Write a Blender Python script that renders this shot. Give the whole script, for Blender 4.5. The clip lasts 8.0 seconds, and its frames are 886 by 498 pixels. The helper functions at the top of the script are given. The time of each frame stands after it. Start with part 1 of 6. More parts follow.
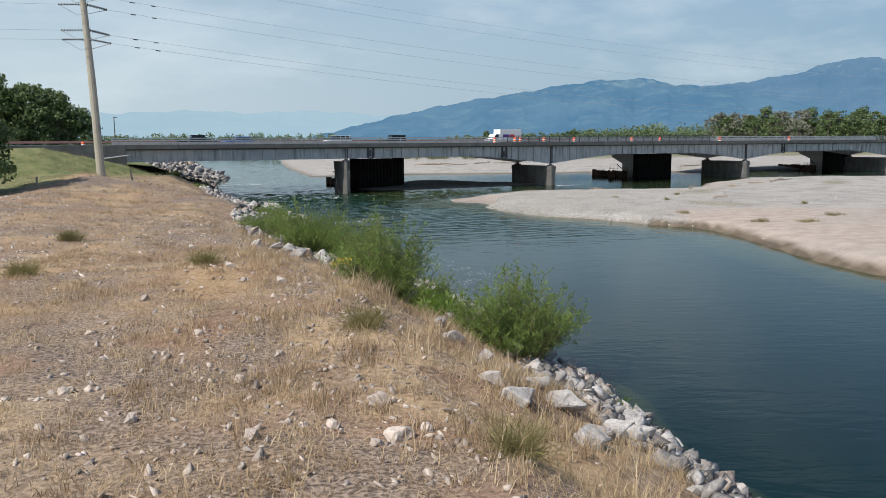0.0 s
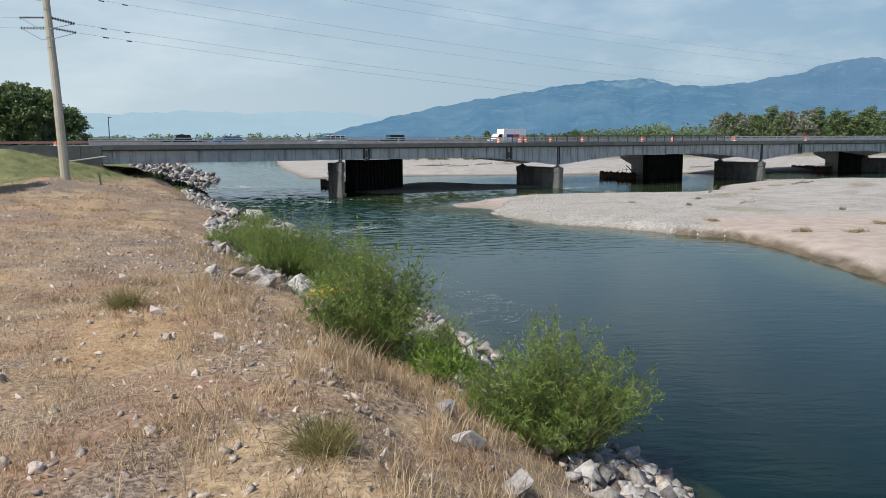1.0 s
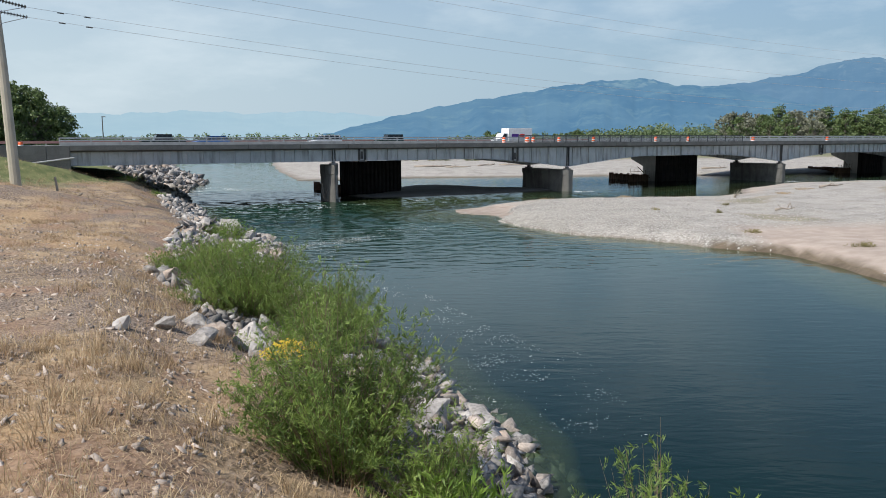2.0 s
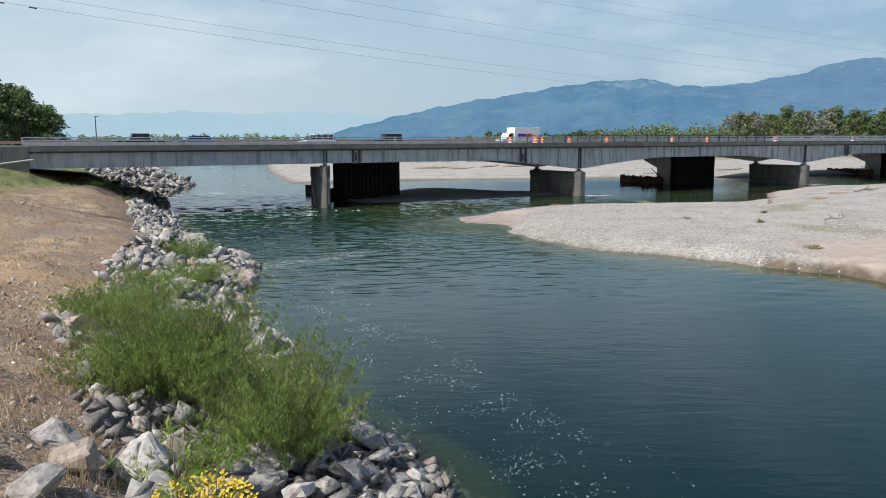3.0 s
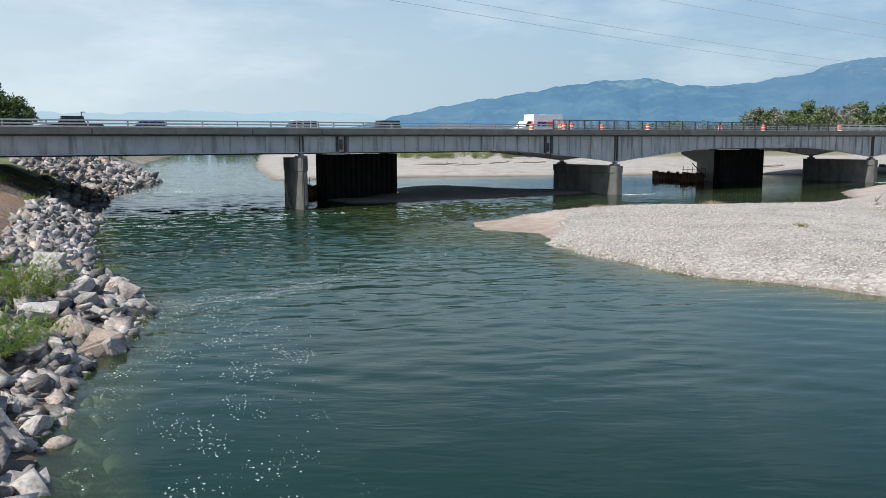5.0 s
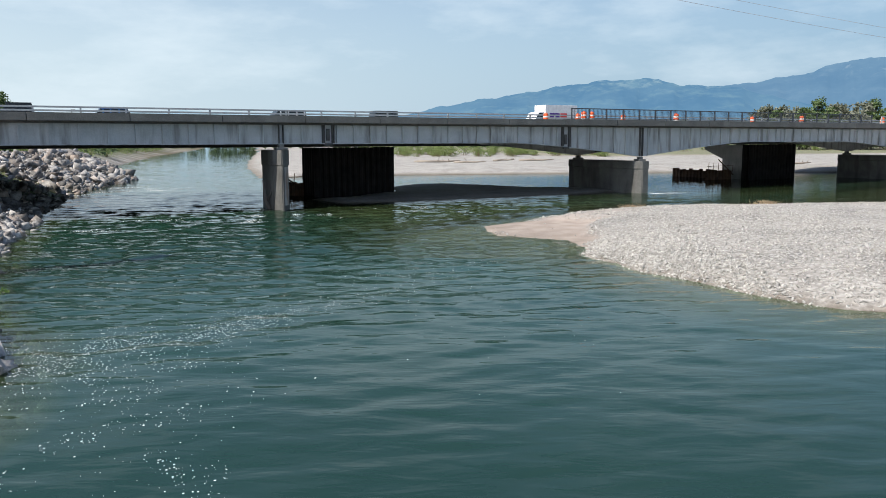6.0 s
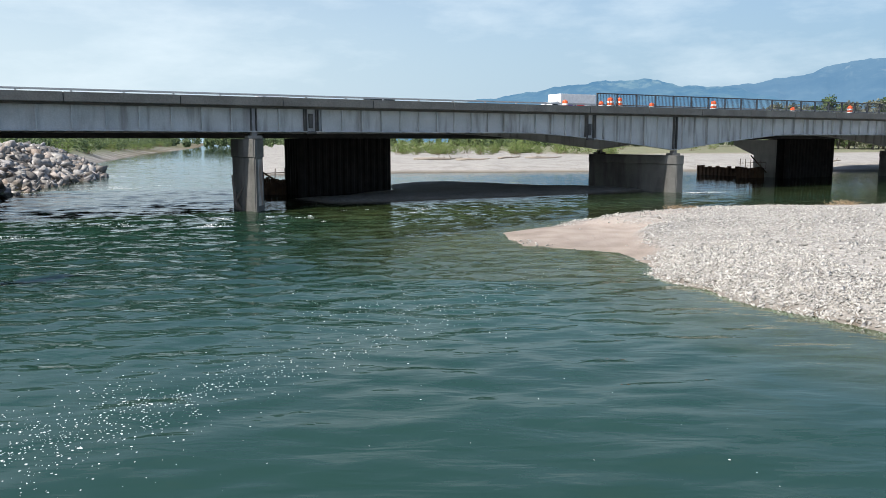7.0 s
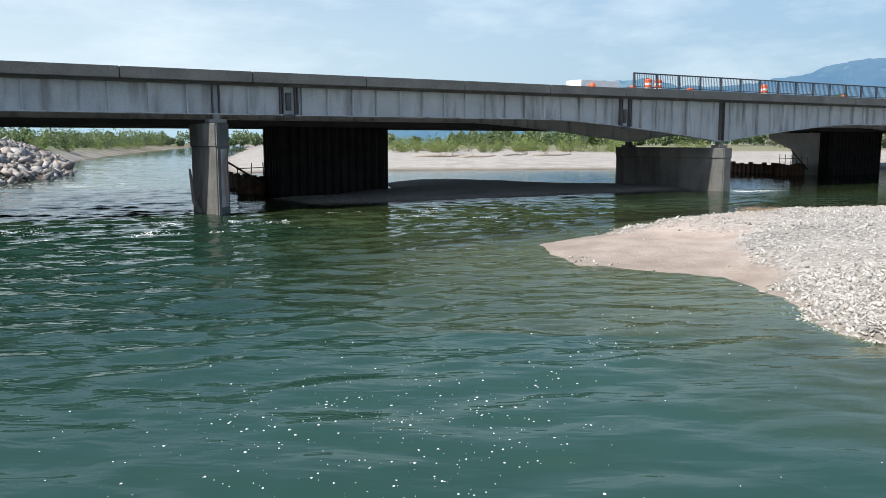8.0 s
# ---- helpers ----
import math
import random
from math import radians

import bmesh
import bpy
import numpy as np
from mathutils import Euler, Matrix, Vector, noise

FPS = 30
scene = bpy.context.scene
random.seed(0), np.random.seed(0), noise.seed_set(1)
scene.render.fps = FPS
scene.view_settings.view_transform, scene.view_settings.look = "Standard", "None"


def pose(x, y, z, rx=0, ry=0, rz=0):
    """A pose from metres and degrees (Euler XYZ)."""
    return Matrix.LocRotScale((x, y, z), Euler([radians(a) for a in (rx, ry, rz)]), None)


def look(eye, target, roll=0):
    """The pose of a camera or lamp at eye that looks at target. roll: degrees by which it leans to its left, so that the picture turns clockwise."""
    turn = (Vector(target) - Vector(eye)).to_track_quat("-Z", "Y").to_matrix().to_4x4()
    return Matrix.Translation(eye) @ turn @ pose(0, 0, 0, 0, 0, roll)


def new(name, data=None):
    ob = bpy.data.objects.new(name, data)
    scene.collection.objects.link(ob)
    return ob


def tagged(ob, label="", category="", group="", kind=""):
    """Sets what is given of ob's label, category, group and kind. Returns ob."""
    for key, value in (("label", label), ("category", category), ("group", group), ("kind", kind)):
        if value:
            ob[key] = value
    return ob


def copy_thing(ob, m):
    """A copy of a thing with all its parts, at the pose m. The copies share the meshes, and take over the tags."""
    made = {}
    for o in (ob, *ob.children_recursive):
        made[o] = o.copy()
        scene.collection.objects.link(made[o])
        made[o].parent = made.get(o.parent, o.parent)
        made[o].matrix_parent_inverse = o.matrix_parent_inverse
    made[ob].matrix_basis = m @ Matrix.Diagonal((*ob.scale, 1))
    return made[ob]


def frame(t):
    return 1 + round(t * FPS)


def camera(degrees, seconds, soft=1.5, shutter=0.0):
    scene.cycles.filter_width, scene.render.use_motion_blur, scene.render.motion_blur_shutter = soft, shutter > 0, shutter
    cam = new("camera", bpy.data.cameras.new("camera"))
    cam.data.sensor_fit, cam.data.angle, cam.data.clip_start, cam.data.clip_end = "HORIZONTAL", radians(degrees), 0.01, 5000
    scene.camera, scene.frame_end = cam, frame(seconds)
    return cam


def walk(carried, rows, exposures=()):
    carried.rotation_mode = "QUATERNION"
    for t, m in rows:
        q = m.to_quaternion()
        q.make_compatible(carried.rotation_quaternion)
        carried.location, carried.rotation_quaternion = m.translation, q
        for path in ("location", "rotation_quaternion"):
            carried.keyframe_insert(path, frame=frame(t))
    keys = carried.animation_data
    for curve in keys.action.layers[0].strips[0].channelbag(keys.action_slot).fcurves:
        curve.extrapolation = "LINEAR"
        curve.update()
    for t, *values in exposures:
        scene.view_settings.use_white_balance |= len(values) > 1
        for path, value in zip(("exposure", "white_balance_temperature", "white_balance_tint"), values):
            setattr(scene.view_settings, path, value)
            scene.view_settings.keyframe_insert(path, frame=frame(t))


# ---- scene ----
cam = camera(58.4, 8.0, soft=0.82)
METRES, EYE, TILT, LEAN, TURN = 72.0, 7.4, 0.5, -1.3, 0.0
ROWS = [
    (0.0, 0.0, 0.0, 0.0, -0.23, -8.36, 1.54),
    (0.5, -0.0008, 0.048, -0.0007, -0.24, -8.35, 1.56),
    (1.0, -0.0019, 0.0996, -0.0015, -0.24, -8.33, 1.55),
    (1.5, -0.0028, 0.1538, -0.0021, -0.24, -8.33, 1.53),
    (3.0, -0.0066, 0.3291, -0.0045, -0.23, -8.29, 1.52),
    (3.5, -0.0079, 0.3907, -0.0064, -0.22, -8.29, 1.51),
    (4.0, -0.0098, 0.454, -0.0129, -0.13, -8.3, 1.45),
    (4.5, -0.0118, 0.519, -0.0199, -0.09, -8.29, 1.46),
    (6.0, -0.0175, 0.7224, -0.0387, -0.1, -8.25, 1.47),
    (6.5, -0.0206, 0.7917, -0.0447, -0.16, -8.26, 1.43),
    (7.0, -0.0239, 0.8608, -0.0508, -0.2, -8.22, 1.36),
    (7.5, -0.0272, 0.9293, -0.0562, -0.22, -8.22, 1.34),
    (8.0, -0.0319, 0.9968, -0.062, -0.33, -8.2, 1.36),
]
walk(cam, [(t, pose(0, 0, EYE, TILT, LEAN, TURN) @ pose(METRES * x, METRES * y, METRES * z, 90 + pitch, roll, yaw)) for t, x, y, z, yaw, pitch, roll in ROWS],
     exposures=[(0.0, -0.08), (3.0, 0.03), (4.5, 0.09), (6.5, 0.22), (8.0, 0.32)])
import itertools

W0 = 0.0  # water level
SUN_AZ = Vector((-0.785, -0.62, 0)).normalized()
SUN_EL = radians(50)

# ---- world and sun ----
world = bpy.data.worlds.new("sky")
scene.world = world
world.use_nodes = True
wn, wl = world.node_tree.nodes, world.node_tree.links
wn.clear()
sky = wn.new("ShaderNodeTexSky")
sky.sky_type, sky.sun_disc = "NISHITA", False
sky.sun_elevation, sky.sun_rotation = SUN_EL, math.atan2(SUN_AZ.x, SUN_AZ.y)
sky.air_density, sky.dust_density, sky.ozone_density = 1.0, 1.0, 2.5
tc = wn.new("ShaderNodeTexCoord")
mp = wn.new("ShaderNodeMapping")
mp.inputs["Scale"].default_value = (1.0, 1.0, 3.2)
cloud = wn.new("ShaderNodeTexNoise")
cloud.inputs["Scale"].default_value, cloud.inputs["Detail"].default_value, cloud.inputs["Roughness"].default_value = 2.3, 9, 0.6
ramp = wn.new("ShaderNodeValToRGB")
ramp.color_ramp.elements[0].position, ramp.color_ramp.elements[1].position = 0.49, 0.75
ramp.color_ramp.elements[0].color, ramp.color_ramp.elements[1].color = (0.0, 0.0, 0.0, 1), (0.75, 0.75, 0.75, 1)
cm = wn.new("ShaderNodeMix")
cm.data_type = "RGBA"
cm.inputs[7].default_value = (6.3, 7.1, 7.6, 1)
bg = wn.new("ShaderNodeBackground")
bg.inputs["Strength"].default_value = 0.125
wo = wn.new("ShaderNodeOutputWorld")
wl.new(tc.outputs["Generated"], mp.inputs["Vector"])
wl.new(mp.outputs["Vector"], cloud.inputs["Vector"])
wl.new(cloud.outputs["Fac"], ramp.inputs["Fac"])
sep = wn.new("ShaderNodeSeparateXYZ")
wl.new(tc.outputs["Generated"], sep.inputs["Vector"])
# the thin clouds lie low; overhead the sky is clearer
thin = wn.new("ShaderNodeMapRange")
thin.inputs["From Min"].default_value, thin.inputs["From Max"].default_value = 0.25, 0.65
thin.inputs["To Min"].default_value, thin.inputs["To Max"].default_value = 1.0, 0.3
wl.new(sep.outputs["Z"], thin.inputs["Value"])
veil = wn.new("ShaderNodeMath")
veil.operation = "MULTIPLY"
wl.new(ramp.outputs["Color"], veil.inputs[0])
wl.new(thin.outputs["Result"], veil.inputs[1])
wl.new(veil.outputs[0], cm.inputs[0])
low = wn.new("ShaderNodeMapRange")
low.inputs["From Min"].default_value, low.inputs["From Max"].default_value = 0.0, 0.40
low.inputs["To Min"].default_value, low.inputs["To Max"].default_value = 0.92, 0.0
low.interpolation_type = "SMOOTHSTEP"
wl.new(sep.outputs["Z"], low.inputs["Value"])
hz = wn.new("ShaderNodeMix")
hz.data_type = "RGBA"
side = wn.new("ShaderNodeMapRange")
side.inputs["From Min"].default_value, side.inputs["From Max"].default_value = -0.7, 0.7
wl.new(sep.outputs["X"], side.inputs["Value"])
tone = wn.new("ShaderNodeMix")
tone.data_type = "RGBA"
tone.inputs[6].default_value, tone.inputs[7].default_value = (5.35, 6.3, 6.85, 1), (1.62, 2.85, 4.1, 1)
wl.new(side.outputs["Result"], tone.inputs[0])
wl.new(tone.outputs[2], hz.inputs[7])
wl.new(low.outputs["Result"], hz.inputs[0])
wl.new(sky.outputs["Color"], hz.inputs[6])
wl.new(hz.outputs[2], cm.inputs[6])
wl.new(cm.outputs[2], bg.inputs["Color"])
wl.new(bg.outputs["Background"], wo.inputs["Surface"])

sun = new("sun", bpy.data.lights.new("sun", "SUN"))
sun.data.energy, sun.data.angle, sun.data.color = 4.9, radians(0.6), (1.0, 0.95, 0.87)
sun.matrix_world = look((SUN_AZ * math.cos(SUN_EL) + Vector((0, 0, math.sin(SUN_EL)))) * 200, (0, 0, 0))


# ---- materials ----
def material(name, c1, c2, scale=2.0, rough=0.8, bump=0.3, fine=30.0, metal=0.0, spread=(0.35, 0.65), vary=0.0, dist=0.02, stain=None, tint=None):
    """Two colours mixed by coarse and fine noise in object space, with relief."""
    m = bpy.data.materials.new(name)
    m.use_nodes = True
    n, l = m.node_tree.nodes, m.node_tree.links
    p = n["Principled BSDF"]
    p.inputs["Roughness"].default_value, p.inputs["Metallic"].default_value = rough, metal
    geo = n.new("ShaderNodeNewGeometry")
    a, b = n.new("ShaderNodeTexNoise"), n.new("ShaderNodeTexNoise")
    for q, s in ((a, scale), (b, fine)):
        q.inputs["Scale"].default_value, q.inputs["Detail"].default_value = s, 6
        l.new(geo.outputs["Position"], q.inputs["Vector"])
    add = n.new("ShaderNodeMath")
    add.operation = "MULTIPLY_ADD"
    add.inputs[1].default_value = 0.45
    l.new(b.outputs["Fac"], add.inputs[0])
    half = n.new("ShaderNodeMath")
    half.operation = "MULTIPLY"
    half.inputs[1].default_value = 0.55
    l.new(a.outputs["Fac"], half.inputs[0])
    l.new(half.outputs[0], add.inputs[2])
    r = n.new("ShaderNodeMapRange")
    r.inputs["From Min"].default_value, r.inputs["From Max"].default_value = spread
    l.new(add.outputs[0], r.inputs["Value"])
    mix = n.new("ShaderNodeMix")
    mix.data_type = "RGBA"
    mix.inputs[6].default_value, mix.inputs[7].default_value = (*c1, 1), (*c2, 1)
    l.new(r.outputs["Result"], mix.inputs[0])
    out = mix.outputs[2]
    if stain:
        col, sc, amount = stain
        mpp = n.new("ShaderNodeMapping")
        mpp.inputs["Scale"].default_value = sc
        l.new(geo.outputs["Position"], mpp.inputs["Vector"])
        st = n.new("ShaderNodeTexNoise")
        st.inputs["Scale"].default_value, st.inputs["Detail"].default_value = 1.0, 5
        l.new(mpp.outputs["Vector"], st.inputs["Vector"])
        sr = n.new("ShaderNodeMapRange")
        sr.inputs["From Min"].default_value, sr.inputs["From Max"].default_value, sr.inputs["To Max"].default_value = 0.5, 0.7, amount
        l.new(st.outputs["Fac"], sr.inputs["Value"])
        sm = n.new("ShaderNodeMix")
        sm.data_type = "RGBA"
        sm.inputs[7].default_value = (*col, 1)
        l.new(sr.outputs["Result"], sm.inputs[0])
        l.new(out, sm.inputs[6])
        out = sm.outputs[2]
    if vary:
        rnd = n.new("ShaderNodeObjectInfo").outputs["Random"] if vary > 0 else geo.outputs["Random Per Island"]
        hs = n.new("ShaderNodeHueSaturation")
        vr = n.new("ShaderNodeMapRange")
        vr.inputs["To Min"].default_value, vr.inputs["To Max"].default_value = 1 - abs(vary), 1 + abs(vary)
        l.new(rnd, vr.inputs["Value"])
        l.new(vr.outputs["Result"], hs.inputs["Value"])
        l.new(out, hs.inputs["Color"])
        out = hs.outputs["Color"]
        if tint:
            # some pieces are of another stone
            mul = n.new("ShaderNodeMath")
            mul.operation = "MULTIPLY"
            mul.inputs[1].default_value = 7.31
            l.new(rnd, mul.inputs[0])
            fr = n.new("ShaderNodeMath")
            fr.operation = "FRACT"
            l.new(mul.outputs[0], fr.inputs[0])
            tr = n.new("ShaderNodeMapRange")
            tr.inputs["From Min"].default_value, tr.inputs["From Max"].default_value, tr.inputs["To Max"].default_value = 0.62, 1.0, 0.6
            l.new(fr.outputs[0], tr.inputs["Value"])
            tm = n.new("ShaderNodeMix")
            tm.data_type, tm.blend_type = "RGBA", "MULTIPLY"
            tm.inputs[7].default_value = (*tint, 1)
            l.new(tr.outputs["Result"], tm.inputs[0])
            l.new(out, tm.inputs[6])
            out = tm.outputs[2]
    l.new(out, p.inputs["Base Color"])
    if bump:
        bp = n.new("ShaderNodeBump")
        bp.inputs["Strength"].default_value, bp.inputs["Distance"].default_value = bump, dist
        l.new(add.outputs[0], bp.inputs["Height"])
        l.new(bp.outputs["Normal"], p.inputs["Normal"])
    return m


def leaf_material(name, c1, c2, trans=0.42):
    """Leaves that let some light through, each a little different."""
    m = bpy.data.materials.new(name)
    m.use_nodes = True
    n, l = m.node_tree.nodes, m.node_tree.links
    p, o = n["Principled BSDF"], n["Material Output"]
    p.inputs["Roughness"].default_value = 0.55
    geo = n.new("ShaderNodeNewGeometry")
    big = n.new("ShaderNodeTexNoise")
    big.inputs["Scale"].default_value = 0.9
    l.new(geo.outputs["Position"], big.inputs["Vector"])
    f = n.new("ShaderNodeMath")
    f.operation = "MULTIPLY_ADD"
    f.inputs[1].default_value = 0.6
    l.new(geo.outputs["Random Per Island"], f.inputs[0])
    g = n.new("ShaderNodeMapRange")
    g.inputs["From Min"].default_value, g.inputs["From Max"].default_value, g.inputs["To Min"].default_value, g.inputs["To Max"].default_value = 0.35, 0.65, -0.1, 0.5
    l.new(big.outputs["Fac"], g.inputs["Value"])
    l.new(g.outputs["Result"], f.inputs[2])
    mix = n.new("ShaderNodeMix")
    mix.data_type = "RGBA"
    mix.inputs[6].default_value, mix.inputs[7].default_value = (*c1, 1), (*c2, 1)
    l.new(f.outputs[0], mix.inputs[0])
    l.new(mix.outputs[2], p.inputs["Base Color"])
    t = n.new("ShaderNodeBsdfTranslucent")
    l.new(mix.outputs[2], t.inputs["Color"])
    s = n.new("ShaderNodeMixShader")
    s.inputs[0].default_value = trans
    l.new(p.outputs[0], s.inputs[1])
    l.new(t.outputs[0], s.inputs[2])
    l.new(s.outputs[0], o.inputs["Surface"])
    return m


def plain(name, c, rough=0.5, metal=0.0):
    return material(name, tuple(0.85 * v for v in c), tuple(min(1, 1.1 * v) for v in c), 3.0, rough, 0.1, 60.0, metal, dist=0.004)


M_STEEL = material("grey_girder_paint", (0.39, 0.405, 0.41), (0.53, 0.545, 0.55), 0.8, 0.6, 0.12, 14, stain=((0.15, 0.14, 0.13), (2.0, 2.0, 0.25), 0.7))
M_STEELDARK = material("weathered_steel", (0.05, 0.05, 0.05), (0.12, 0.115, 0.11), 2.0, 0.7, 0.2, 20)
M_CONC = material("old_concrete", (0.13, 0.13, 0.125), (0.26, 0.255, 0.24), 0.9, 0.9, 0.4, 16, stain=((0.12, 0.11, 0.105), (1.6, 1.6, 0.22), 0.6))
# pier concrete darkened for the shade under the deck, with stain streaks
M_PIER = material("shaded_stained_concrete", (0.085, 0.085, 0.08), (0.19, 0.185, 0.175), 0.7, 0.9, 0.4, 14, stain=((0.05, 0.045, 0.04), (1.2, 1.2, 0.25), 0.6))
M_WORN = material("scoured_concrete", (0.30, 0.25, 0.215), (0.52, 0.51, 0.49), 1.1, 0.9, 0.3, 14, stain=((0.20, 0.10, 0.06), (1.5, 1.5, 0.5), 0.8))
M_CONCLIGHT = material("pale_concrete", (0.38, 0.38, 0.36), (0.52, 0.51, 0.49), 0.9, 0.85, 0.3, 16, stain=((0.25, 0.24, 0.23), (1.6, 1.6, 0.22), 0.5))
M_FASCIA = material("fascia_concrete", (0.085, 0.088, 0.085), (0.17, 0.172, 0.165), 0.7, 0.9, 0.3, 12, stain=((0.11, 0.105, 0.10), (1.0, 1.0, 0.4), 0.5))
# concrete darkened to carry the shade under the far bridge
M_SOFFIT_SHADE = material("shade_dark_concrete", (0.035, 0.035, 0.034), (0.075, 0.073, 0.07), 0.9, 0.9, 0.3, 16)
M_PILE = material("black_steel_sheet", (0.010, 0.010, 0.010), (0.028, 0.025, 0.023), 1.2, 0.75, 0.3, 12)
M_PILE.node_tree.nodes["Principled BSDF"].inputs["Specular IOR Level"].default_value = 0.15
M_RUST = material("rusty_sheet_pile", (0.05, 0.025, 0.015), (0.13, 0.07, 0.04), 1.5, 0.9, 0.4, 18)
M_RAIL = material("dark_railing_paint", (0.035, 0.04, 0.05), (0.07, 0.075, 0.085), 2.0, 0.5, 0.05, 30)
M_GALV = material("galvanised_rail", (0.40, 0.41, 0.41), (0.55, 0.56, 0.56), 1.5, 0.5, 0.1, 30, metal=0.4)
M_ORANGE = plain("orange_plastic", (0.85, 0.13, 0.03), 0.45)
M_MESH = plain("red_safety_fence", (0.42, 0.22, 0.19), 0.7)
M_WHITE = plain("white_band", (0.8, 0.8, 0.78), 0.4)
M_BLACK = plain("black_rubber", (0.02, 0.02, 0.02), 0.8)
M_ASPHALT = material("asphalt", (0.045, 0.045, 0.046), (0.075, 0.074, 0.072), 0.5, 0.9, 0.3, 40)
M_ROCK = material("riprap_rock", (0.20, 0.185, 0.172), (0.52, 0.49, 0.46), 1.6, 0.9, 0.7, 12, vary=0.32, dist=0.05, tint=(1.0, 0.74, 0.55))
M_ROCKS = material("riprap_rocks", (0.125, 0.118, 0.113), (0.45, 0.43, 0.41), 1.6, 0.9, 0.7, 12, vary=-0.55, dist=0.05, tint=(1.0, 0.76, 0.58))
M_STONE = material("field_stone", (0.30, 0.25, 0.21), (0.56, 0.48, 0.42), 4, 0.9, 0.4, 25, vary=-0.35)
M_PEBBLE = material("river_cobbles", (0.33, 0.31, 0.285), (0.56, 0.54, 0.50), 4, 0.9, 0.3, 30, vary=-0.28)
M_BOLE = material("bark", (0.10, 0.085, 0.07), (0.22, 0.19, 0.16), 2, 0.95, 0.6, 14, dist=0.05)
M_STEM = material("willow_stem", (0.16, 0.11, 0.07), (0.28, 0.21, 0.13), 5, 0.8, 0.2, 30)
M_WILLOW = leaf_material("willow_leaves", (0.07, 0.125, 0.028), (0.30, 0.40, 0.095), 0.42)
M_WEED = leaf_material("weed_leaves", (0.085, 0.17, 0.025), (0.27, 0.39, 0.07))
M_YELLOW = leaf_material("yellow_flowers", (0.45, 0.31, 0.015), (0.68, 0.52, 0.03), 0.2)
M_TREE = leaf_material("cottonwood_leaves", (0.065, 0.11, 0.04), (0.175, 0.235, 0.085), 0.3)
M_TREEPALE = leaf_material("grey_leaves", (0.15, 0.165, 0.115), (0.27, 0.275, 0.20), 0.3)
M_DRY = leaf_material("dry_grass", (0.31, 0.205, 0.115), (0.64, 0.505, 0.325), 0.3)
M_OLIVE = leaf_material("olive_grass", (0.15, 0.14, 0.05), (0.34, 0.29, 0.12), 0.3)
M_POLE = material("pale_steel_pole", (0.36, 0.33, 0.26), (0.48, 0.45, 0.37), 1.0, 0.6, 0.1, 20)
M_WIRE = plain("conductor", (0.42, 0.44, 0.46), 0.5, 0.3)
M_WOOD = material("driftwood", (0.26, 0.22, 0.18), (0.42, 0.37, 0.31), 3, 0.9, 0.5, 25)


